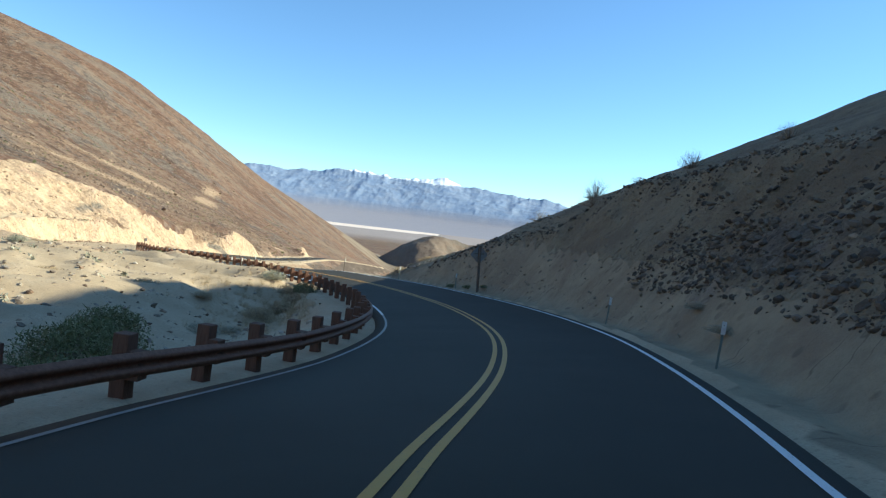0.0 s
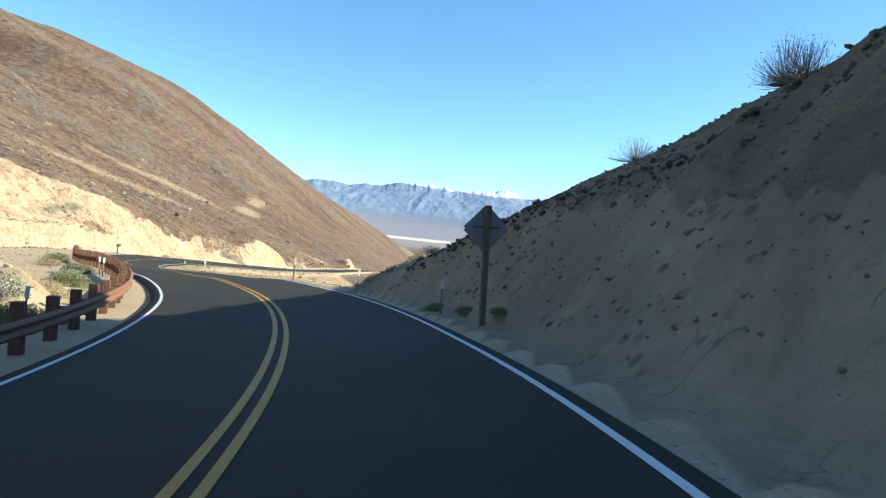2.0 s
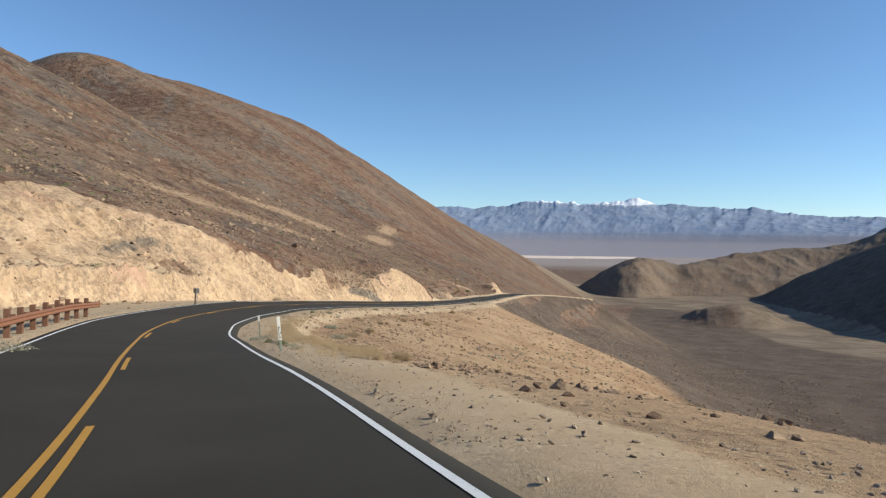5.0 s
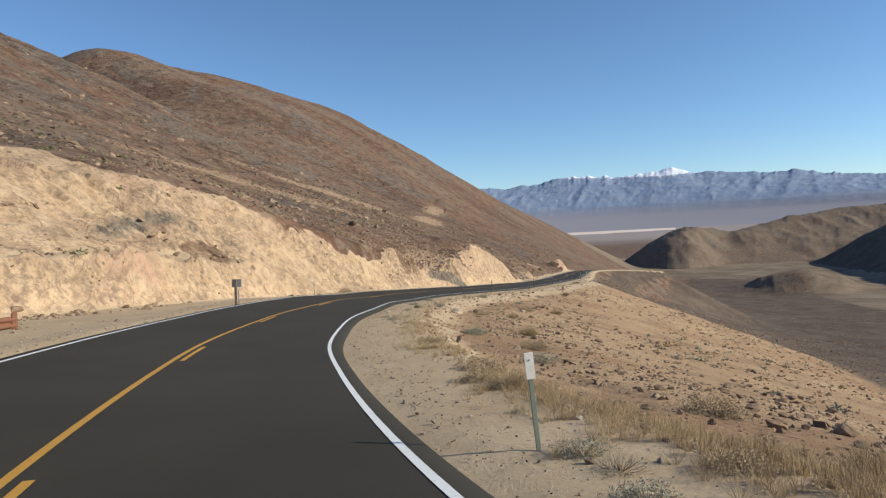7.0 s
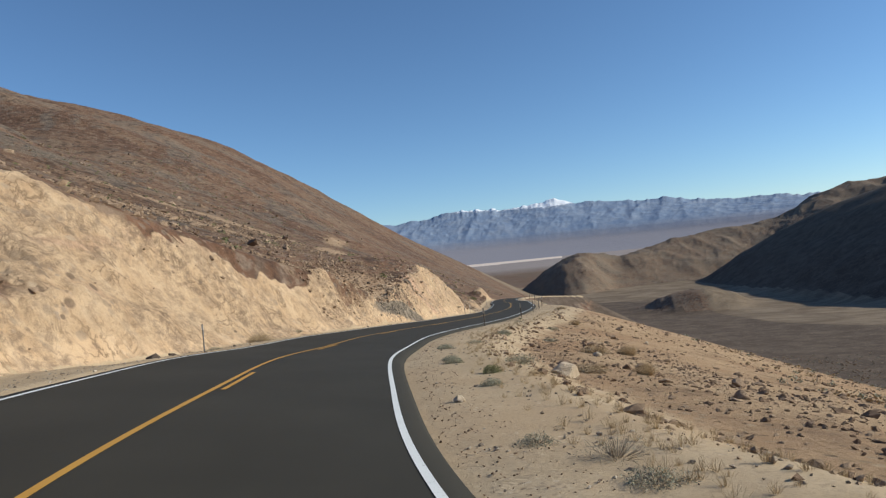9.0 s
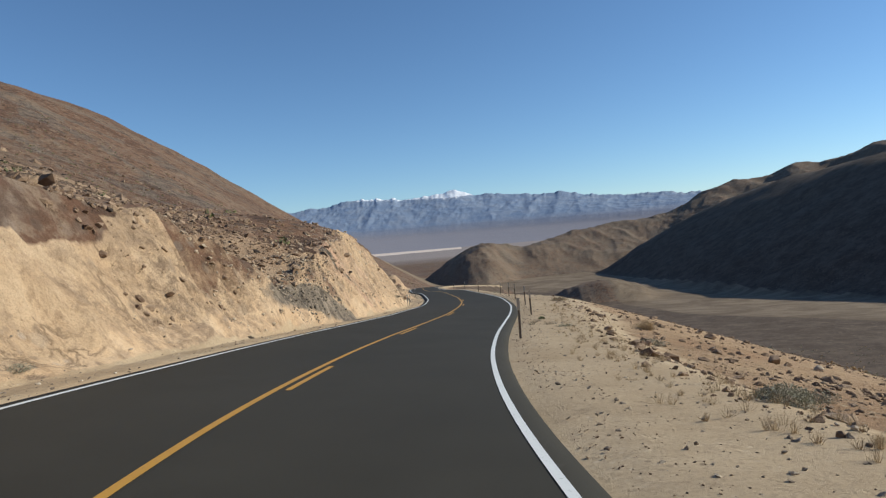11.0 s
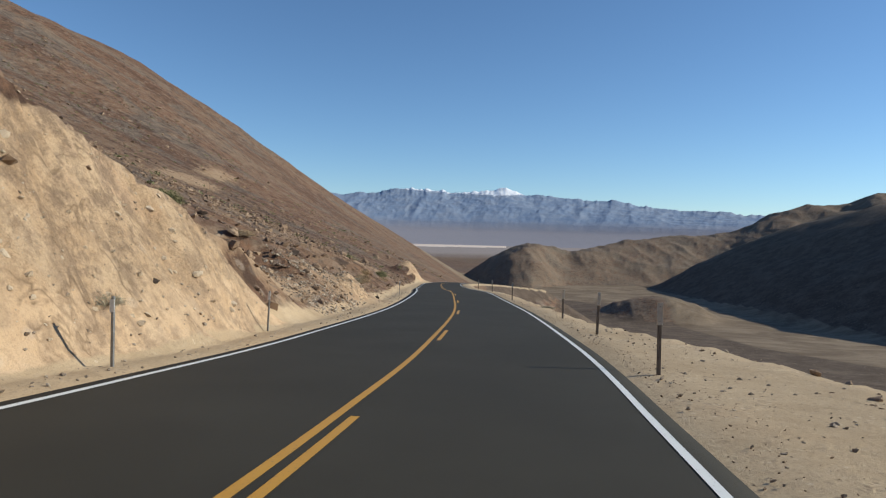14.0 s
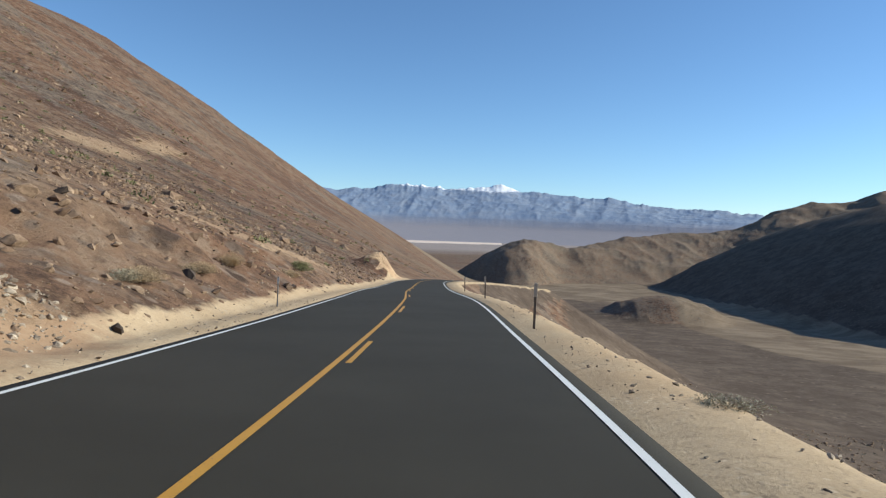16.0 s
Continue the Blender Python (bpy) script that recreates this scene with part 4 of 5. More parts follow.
# ---------------------------------------------------------------- posts and signs
def dark_post():
    """A thin weathered post with a faded plate on its upper third."""
    ob = thing("marker_post", "thin dark weathered roadside post with faded plate", "post", "marker posts")
    part("shaft", box(0.072, 0.060, 1.44, (0, 0, 0.56), 0.006), POST_DARK, ob)
    plate = part("plate", box(0.100, 0.012, 0.40, (0, -0.038, 1.11), 0.004), PLATE_FADED, ob, "faded tan plate")
    for z in (0.98, 1.24):
        part("bolt", box(0.018, 0.010, 0.018, (0, -0.047, z), 0.003), GALV, plate, "small steel bolt")
    return ob


def plain_marker():
    """A slender steel post with a short white plate at the top."""
    ob = thing("delineator", "slender grey-green delineator with a short white plate", "delineator", "delineators")
    part("channel", box(0.050, 0.020, 1.26, (0, 0, 0.38), 0.005), POST_GREEN, ob)
    plate = part("plate", box(0.095, 0.010, 0.27, (0, -0.017, 0.90), 0.004), POST_WHITE, ob, "white plate")
    part("bolt", box(0.016, 0.008, 0.016, (0, -0.025, 0.96), 0.003), GALV, plate, "small steel bolt")
    return ob


def white_marker():
    """A thin steel channel with a white plate and a round reflector on it."""
    ob = thing("delineator", "roadside delineator, white plate on a thin dark steel post", "delineator", "delineators")
    bm = box(0.070, 0.012, 1.22, (0, 0, 0.36), 0.003)
    for x in (-0.034, 0.034):
        b = box(0.008, 0.030, 1.22, (x, 0.014, 0.36), 0.002)
        tmp = bpy.data.meshes.new("flange")
        b.to_mesh(tmp)
        b.free()
        bm.from_mesh(tmp)
        bpy.data.meshes.remove(tmp)
    part("channel", bm, POST_GREEN, ob)
    plate = part("plate", box(0.105, 0.010, 0.74, (0, -0.016, 0.75), 0.004), POST_WHITE, ob, "white slotted plate")
    bm = bmesh.new()
    bmesh.ops.create_cone(bm, cap_ends=True, segments=20, radius1=0.040, radius2=0.038, depth=0.014)
    bmesh.ops.rotate(bm, matrix=Matrix.Rotation(radians(90), 3, "X"), verts=bm.verts)
    bmesh.ops.translate(bm, vec=(0, -0.028, 1.02), verts=bm.verts)
    part("reflector", bm, REFLECT, plate, "round pale reflector")
    for x, z, tall in ((-0.020, 0.62, 0.40), (0.024, 0.76, 0.09), (0.024, 0.60, 0.08), (0.024, 0.46, 0.08)):
        part("slot", box(0.018, 0.004, tall, (x, -0.023, z), 0.002), BLACK, plate, "dark slot")
    return ob


def thin_post(tall=1.15):
    ob = thing("thin_post", "slender grey steel roadside post", "post", "thin posts")
    part("shaft", box(0.045, 0.045, tall + 0.25, (0, 0, tall / 2 - 0.12), 0.005), GALV, ob)
    part("plate", box(0.075, 0.010, 0.20, (0, -0.030, tall - 0.14), 0.003), POST_WHITE, ob, "small pale plate")
    return ob


def spread_copies(first, poses):
    first.matrix_basis = poses[0]
    for m in poses[1:]:
        copy_thing(first, m)


spread_copies(dark_post(), [stand(u, d, rng.uniform(-15, 15), (rng.uniform(-2, 2), rng.uniform(-2, 2))) for u, d, rng in
              ((u, d, random.Random(i)) for i, (u, d) in enumerate(((5.04, 4.25), (12.5, 4.1), (13.44, 4.45), (14.08, 4.35), (14.84, 4.35), (15.38, 4.58), (15.9, 4.6), (17.22, 4.2), (18.4, 4.4), (19.6, 4.6))))])
spread_copies(plain_marker(), [stand(1.12, 4.4, 4, (0, 3)), stand(1.91, 4.6, -4, (0, 5)), stand(3.47, 4.5, 0, (0, -2)), stand(4.20, 4.1, 5, (0, 3)), stand(3.30, -5.45, 0, (0, 4)), stand(5.05, -5.3, 8, (0, 2)), stand(5.25, -5.3, 0, (0, -3)), stand(7.48, 4.65, -5, (0, -4))])
spread_copies(white_marker(), [stand(6.68, 4.28, 6, (0, -6))])
spread_copies(thin_post(), [stand(11.02, -5.3, 0, (0, 1)), stand(14.66, -4.45, 0), stand(15.24, -4.9, 0, (0, 2)), stand(17.58, -4.6, 0, (0, 1))])


def diamond_sign():
    """A warning sign seen from behind: a diamond plate on one timber post."""
    ob = thing("warning_sign", "dull grey back of a diamond road sign on timber post", "road sign")
    part("post", box(0.13, 0.15, 3.25, (0, 0, 1.32), 0.012), POST_DARK, ob)
    bm = box(0.86, 0.006, 0.86, (0, 0, 0), 0.0)
    bmesh.ops.bevel(bm, geom=[e for e in bm.edges if abs(e.verts[0].co.y - e.verts[1].co.y) > 0.001], offset=0.06, segments=4, affect="EDGES")
    bmesh.ops.transform(bm, matrix=Matrix.Translation((0, 0.085, 2.38)) @ Matrix.Rotation(radians(45), 4, "Y"), verts=bm.verts)
    plate = part("plate", bm, SIGN_BACK, ob, "dull grey back of the diamond plate")
    part("brace", box(0.66, 0.03, 0.045, (0, 0.065, 2.42), 0.004), POST_DARK, plate, "flat dark brace")
    return ob


sign = diamond_sign()
sign.matrix_basis = pose(1.06, 41.35, height(1.06, 41.35), 0, -2.8, heading(3.15) + 3)


def small_sign():
    """A small plate seen from behind, on a short timber post with a steel stake beside it."""
    ob = thing("small_sign", "back of a small dull metal sign on timber post", "road sign")
    part("post", box(0.13, 0.13, 1.65, (0, 0, 0.60), 0.01), POST_DARK, ob)
    plate = part("plate", box(0.52, 0.008, 0.46, (0.04, 0.075, 1.20), 0.003), SIGN_BACK, ob, "dull grey plate")
    for z in (1.08, 1.34):
        part("bolt", box(0.03, 0.016, 0.03, (0, -0.07, z), 0.005), GALV, plate, "steel bolt")
    stake = part("stake", box(0.035, 0.035, 1.10, (0.16, -0.04, 0.36), 0.005), GALV, ob, "thin grey steel stake")
    part("cap", box(0.042, 0.042, 0.12, (0.16, -0.04, 0.90), 0.006), POST_WHITE, stake, "white painted top")
    return ob


board = small_sign()
board.matrix_basis = pose(-53.2, 109.6, height(-53.2, 109.6) - 0.02, 0, 2, heading(9.8) + 8)


# ---------------------------------------------------------------- rocks
def boulder(name, label, seed, size, mat, squash=(1.0, 0.8, 0.7), sub=3):
    rng = random.Random(seed)
    bm = bmesh.new()
    bmesh.ops.create_icosphere(bm, subdivisions=sub, radius=1.0)
    planes = [(Vector((rng.uniform(-1, 1), rng.uniform(-1, 1), rng.uniform(-0.8, 1))).normalized(), rng.uniform(0.55, 0.85)) for _ in range(11)]
    shift = Vector((seed * 3.1, seed * 1.7, seed))
    for v in bm.verts:
        for n, far in planes:
            over = v.co.dot(n) - far
            if over > 0:
                v.co -= n * over * 0.9
        v.co *= 1 + 0.10 * noise.noise(v.co * 2.1 + shift) + 0.05 * noise.noise(v.co * 6 + shift)
        v.co = Vector((v.co.x * squash[0], v.co.y * squash[1], v.co.z * squash[2])) * size
    me = bpy.data.meshes.new(name)
    bm.normal_update()
    bm.to_mesh(me)
    bm.free()
    me.materials.append(mat)
    return tagged(new(name, me), label, "boulder", "boulders")


BOULDERS = [(-43.66, 119.4, 0.50, 1, 40), (-43.75, 123.9, 0.34, 0, 10), (-38.1, 125.3, 0.5, 0, 70), (-41.0, 128.5, 0.40, 0, 20), (-42.6, 132.2, 0.35, 1, 0), (-39.5, 118.0, 0.36, 0, 130),
            (-45.2, 112.6, 0.22, 1, 60), (-36.5, 110.9, 0.30, 0, 15), (-32.0, 100.5, 0.35, 0, 100), (-34.6, 118.9, 0.42, 0, 35), (-30.2, 121.0, 0.5, 0, 80), (-42.9, 140.5, 0.42, 0, 5),
            (-41.2, 151.3, 0.48, 0, 60), (-40.4, 160.4, 0.5, 0, 20), (-38.8, 153.2, 0.4, 1, 90), (-26.4, 92.5, 0.35, 0, 45), (-22.0, 98.0, 0.4, 0, 10), (-28.0, 106.0, 0.33, 0, 75),
            (-61.4, 210.6, 0.34, 1, 30), (-62.4, 211.4, 0.3, 1, 80), (-62.8, 207.6, 0.3, 0, 10), (-63.4, 213.5, 0.3, 1, 120), (-65.0, 217.0, 0.35, 0, 55), (-68.5, 221.5, 0.5, 0, 15)]
for i, (x, y, r, pale, turn) in enumerate(BOULDERS):
    r *= 0.68 if y < 165 and i > 1 else 1.0
    b = boulder("boulder", "pale sandy angular boulder on the bare ground" if pale else "brown angular boulder on the bare slope", i + 1, r, PALE_STONE if pale else STONE,
                (1.0, 0.75, 0.62) if r < 1.5 else (0.8, 1.3, 1.1))
    b.matrix_basis = pose(x, y, height(x, y) + 0.28 * r, 8 * math.sin(i), 6 * math.cos(i), turn)


for i in range(8):
    rng = random.Random(500 + i)
    x, y = at_side(rng.uniform(0.9, 2.0), rng.uniform(6.1, 8.2))
    r = rng.uniform(0.14, 0.26)
    b = boulder("boulder", "dark angular fallen rock on the shaded bank", 60 + i, r, BANK_STONE, (1.1, 0.85, 0.7))
    b.matrix_basis = pose(x, y, height(x, y) + 0.15 * r, rng.uniform(-25, 25), rng.uniform(-25, 25), rng.uniform(0, 360))


def stone_field(name, label, places, sizes, mat, seed):
    """Many loose stones in one mesh."""
    rng = np.random.default_rng(seed)
    bm = bmesh.new()
    bmesh.ops.create_icosphere(bm, subdivisions=1, radius=1.0)
    unit = np.array([v.co[:] for v in bm.verts])
    tris = np.array([[v.index for v in f.verts] for f in bm.faces])
    bm.free()
    n = len(places)
    shape = unit[None] * (1 + 0.42 * (rng.random((n, len(unit), 1)) - 0.5))
    shape = shape * np.stack([rng.uniform(0.8, 1.4, n), rng.uniform(0.7, 1.1, n), rng.uniform(0.45, 0.8, n)], 1)[:, None]
    for _ in range(6):
        way = rng.normal(0, 1, (n, 1, 3))
        way /= np.linalg.norm(way, axis=2, keepdims=True)
        over = np.maximum((shape * way).sum(2, keepdims=True) - rng.uniform(0.30, 0.65, (n, 1, 1)), 0)
        shape = shape - over * way
    shape = shape * 1.25
    a = rng.uniform(0, 6.28, n)
    c, s = np.cos(a)[:, None], np.sin(a)[:, None]
    x, y = shape[..., 0] * c - shape[..., 1] * s, shape[..., 0] * s + shape[..., 1] * c
    tilt = rng.uniform(-0.5, 0.5, n)[:, None]
    z = shape[..., 2] + tilt * x
    co = np.stack([x, y, z], -1) * sizes[:, None, None] + places[:, None]
    faces = (tris[None] + (np.arange(n) * len(unit))[:, None, None]).reshape(-1, 3)
    return tagged(new(name, mesh_from(name, co.reshape(-1, 3), faces, [mat], smooth=False)), label, "stones", kind="stuff")


def scatter(count, x0, x1, y0, y1, seed, d_min=4.4, d_max=60.0, side=0, clump=0.0, on_cut=0.15):
    rng = np.random.default_rng(seed)
    x, y = rng.uniform(x0, x1, count), rng.uniform(y0, y1, count)
    u, d, _, _ = along_road(x, y)
    keep = (np.abs(d) > d_min) & (np.abs(d) < d_max) & ((side == 0) | (np.sign(d) == side))
    if clump:
        keep &= fbm(x, y, 9, 3, seed) + rng.uniform(-0.25, 0.25, count) > clump
    x, y = x[keep], y[keep]
    z, cut, _ = ground(x, y)
    keep = (cut < 0.5) | (rng.random(len(x)) < on_cut)
    return np.stack([x, y, z], 1)[keep]


def scatter_beside(count, u0, u1, d0, d1, seed, gather=0.0):
    """Places between two offsets from the road."""
    rng = np.random.default_rng(seed)
    d = d0 + (d1 - d0) * rng.random(count) ** (1.0 + gather)
    p = beside(rng.uniform(u0, u1, count), d)
    keep = fbm(p[:, 0], p[:, 1], 3.5, 3, seed) + rng.uniform(-0.3, 0.3, count) > -0.08
    p = p[keep]
    p[:, 2] = ground(p[:, 0], p[:, 1])[0]
    return p


def sizes_for(n, small, large, seed):
    return small * (large / small) ** (np.random.default_rng(seed).random(n) ** 2.0)


for name, label, args, small, large, mat in (
        ("slope_stones", "loose brown stones strewn over the bare slope", (20000, -52, 4, 62, 215, 101, 6.6, 40, 1, -0.06), 0.03, 0.22, STONE),
        ("flat_stones", "dark brown stones strewn over the lower flat", (9000, -55, 30, 200, 330, 123, 6.5, 120, 1, -0.06), 0.06, 0.42, STONE),
        ("hill_stones", "rusty brown angular rubble covering the hillside", (30000, -108, -53, 145, 300, 105, 5.6, 52, -1, -0.12), 0.045, 0.28, STONE),
        ("hill_rubble", "dark rubble scattered on the hillside", (6000, -130, -54, 120, 320, 107, 5.2, 80, -1, 0.02), 0.06, 0.32, DARK_STONE),
        ("hill_crags", "weathered rock outcrops standing out of the hillside", (5200, -250, -76, 110, 420, 121, 14, 230, -1, 0.06), 0.16, 0.95, STONE),
        ("face_rubble", "mixed brown rubble fallen over the cut rock face", (9000, -72, -58, 146, 168, 113, 6.2, 16, -1, -0.2, 0.7), 0.03, 0.20, STONE),
        ("road_rubble", "pale broken stones heaped at the foot of the slope", (5600, -66, -58.5, 196, 214, 115, 5.1, 9.5, -1, -0.3, 0.5), 0.02, 0.125, RUBBLE),
        ("ledge_rubble", "brown rubble lying on the ledges of the pale cut", (9000, -100, -58, 90, 150, 117, 9, 45, -1, 0.05, 0.35), 0.05, 0.34, STONE),
        ("bank_stones", "small stones stuck in the shaded bank", (14000, -9, 16, 4, 60, 119, 5.0, 12, 1, -0.05), 0.02, 0.10, BANK_PEBBLE),
        ("bend_stones", "loose stones on the sandy flat behind the rail", (3500, -60, -6, 5, 100, 111, 5.6, 50, -1, 0.0), 0.03, 0.16, STONE)):
    p = scatter(*args)
    stone_field(name, label, p, sizes_for(len(p), small, large, args[5]), mat, args[5])


for name, label, args, small, large, mat in (
        ("verge_gravel", "pale gravel along the road's sandy verge", (9000, 4.5, 18, 4.0, 8.0, 103), 0.010, 0.055, RUBBLE),
        ("shoulder_gravel", "pale gravel at the foot of the cut", (8000, 6, 18, -4.0, -7.0, 131), 0.010, 0.055, RUBBLE),
        ("near_stones", "small brown stones on the slope below the verge", (11000, 6.2, 12.5, 6.2, 17, 133), 0.015, 0.115, STONE),
        ("edge_gravel", "fine brown gravel along the edge of the asphalt", (9000, 5.5, 16, 3.8, 4.9, 143), 0.006, 0.022, STONE),
        ("spur_stones", "pale stones strewn over the end of the bank", (2600, 4.2, 5.3, 5.2, 12, 145), 0.02, 0.12, RUBBLE),
        ("bank_rubble", "dark fallen rocks heaped on the shaded bank", (7000, 0.75, 2.05, 5.9, 9.0, 109), 0.02, 0.17, BANK_STONE),
        ("upper_stones", "dusty stones scattered over the upper bank", (650, 0.2, 3.4, 6.5, 11, 135), 0.02, 0.15, BANK_PEBBLE),
        ("face_blocks", "pale broken blocks sticking out of the cut rock", (2200, 12.6, 15.2, -5.2, -9.5, 137), 0.02, 0.13, PALE_STONE),
        ("seam_rubble", "grey broken rock in the seam of the cut face", (700, 12.95, 13.45, -5.4, -6.9, 141), 0.02, 0.11, GREY_STONE),
        ("flat_slabs", "pale flat stones on the sandy flat behind the rail", (3200, 0.5, 5.2, -6.0, -26, 139), 0.03, 0.20, RUBBLE)):
    p = scatter_beside(*args)
    stone_field(name, label, p, sizes_for(len(p), small, large, args[5]), mat, args[5])


def crest_stones():
    """Dark rocks along the upper edge of the shaded bank."""
    rng = np.random.default_rng(120)
    us, ds = np.meshgrid(np.arange(-0.5, 4.0, 0.03), np.arange(5.0, 18.0, 0.2))
    p = beside(us.ravel(), ds.ravel())
    cut = (ground(p[:, 0], p[:, 1], False)[0] < natural(p[:, 0], p[:, 1]) - 0.08).astype(float).reshape(us.shape)
    last = ds[:, 0][np.clip((cut > 0.2).shape[0] - 1 - (cut > 0.2)[::-1].argmax(0), 0, len(ds) - 1)]
    k = rng.integers(0, us.shape[1], 2400)
    q = beside(us[0, k], last[k] + rng.normal(0.15, 0.4, 2400))
    z = ground(q[:, 0], q[:, 1])[0]
    s = 0.03 * (0.15 / 0.03) ** (rng.random(2400) ** 2.1)
    return stone_field("crest_rocks", "dark rocks along the top of the shaded bank", np.stack([q[:, 0], q[:, 1], z + 0.10 * s], 1), s, BANK_STONE, 121)


crest_stones()


# ---------------------------------------------------------------- plants
def quads(name, centres, ups, sides, mat):
    """Small leaves: a quad each."""
    n = len(centres)
    co = np.stack([centres - sides, centres + sides, centres + sides * 0.4 + ups, centres - sides * 0.4 + ups], 1).reshape(-1, 3)
    return mesh_from(name, co, np.arange(4 * n).reshape(n, 4), [mat], smooth=False)


def twigs(name, starts, ends, radius, mat, sag=0.15, seed=0):
    """Thin three-sided tapering twigs, bent once."""
    rng = np.random.default_rng(seed)
    n = len(starts)
    mid = (starts + ends) / 2 + rng.normal(0, 1, (n, 3)) * sag * np.linalg.norm(ends - starts, axis=1)[:, None]
    way = ends - starts
    a = np.cross(way, rng.normal(0, 1, (n, 3)))
    a /= np.linalg.norm(a, axis=1)[:, None] + 1e-9
    b = np.cross(way, a)
    b /= np.linalg.norm(b, axis=1)[:, None] + 1e-9
    ring = []
    for p, r in ((starts, radius), (mid, radius * 0.7), (ends, radius * 0.25)):
        for k in range(3):
            ring.append(p + (a * math.cos(2.094 * k) + b * math.sin(2.094 * k)) * r)
    co = np.stack(ring, 1).reshape(-1, 3)
    f = np.array([(j * 3 + k, j * 3 + (k + 1) % 3, j * 3 + 3 + (k + 1) % 3, j * 3 + 3 + k) for j in range(2) for k in range(3)])
    faces = (f[None] + (np.arange(n) * 9)[:, None, None]).reshape(-1, 4)
    return mesh_from(name, co, faces, [mat], smooth=False)


def dome(n, rng, flat=0.7, hollow=0.45):
    v = rng.normal(0, 1, (n, 3))
    v[:, 2] = np.abs(v[:, 2])
    v /= np.linalg.norm(v, axis=1)[:, None]
    lump = 1 + 0.25 * np.sin(3 * np.arctan2(v[:, 1], v[:, 0]) + 1.3) * (1 - v[:, 2])
    v *= (rng.uniform(hollow, 1.0, n) * lump)[:, None]
    v[:, 2] *= flat
    return v


def shrub(label, seed, leaf_mat, leaves, leaf, stems, flat=0.7, category="shrub"):
    """A low desert shrub of unit radius: woody twigs from one root and many small leaves."""
    rng = np.random.default_rng(seed)
    ob = thing("shrub", label, category, "desert shrubs")
    ends = dome(stems, rng, flat, 0.75)
    part_mesh("branchwork", twigs("branchwork", ends * 0.04 + np.array([0, 0, -0.05]), ends, 0.009, TWIG, 0.12, seed), ob)
    if leaves:
        tip = dome(leaves, rng, flat, 0.5)
        up = rng.normal(0, 1, (leaves, 3)) * leaf + np.array([0, 0, leaf * 0.6])
        side = np.cross(up, rng.normal(0, 1, (leaves, 3)))
        side *= 0.35 * leaf / (np.linalg.norm(side, axis=1)[:, None] + 1e-9)
        part_mesh("foliage", quads("foliage", tip, up, side, leaf_mat), ob)
    return ob


def tuft(label, seed, blades):
    """A tuft of dry grass of unit radius."""
    rng = np.random.default_rng(seed)
    ob = thing("grass_tuft", label, "grass", "dry grass tufts")
    a, lean = rng.uniform(0, 6.28, blades), rng.uniform(0.1, 1.0, blades)
    root = np.stack([np.cos(a) * rng.uniform(0, 0.35, blades), np.sin(a) * rng.uniform(0, 0.35, blades), np.full(blades, -0.04)], 1)
    tip = np.stack([np.cos(a) * lean, np.sin(a) * lean, 0.95 - 0.5 * lean + rng.uniform(-0.2, 0.2, blades)], 1)
    part_mesh("crown", twigs("crown", root[:60] * 1.3, tip[:60] * 0.35, 0.016, TWIG, 0.2, seed + 1), ob, "grey dead base")
    part_mesh("foliage", twigs("foliage", root, tip, 0.007, LEAF_DRY, 0.16, seed), ob)
    return ob


KINDS = [shrub("low grey-green rounded desert shrub on bare sand", 1, LEAF_GREY, 2600, 0.045, 90), shrub("half-dead grey desert shrub with sparse leaves", 2, LEAF_GREY, 1100, 0.04, 150, 0.6),
         shrub("olive green leafy desert shrub", 3, LEAF_GREEN, 3600, 0.042, 120, 0.85), shrub("bare twiggy grey desert shrub", 4, LEAF_GREY, 700, 0.022, 150, 0.95),
         shrub("dried straw-coloured shrub on bare ground", 5, LEAF_DRY, 3400, 0.030, 240, 0.65), tuft("tuft of straw-coloured dry grass", 6, 520)]
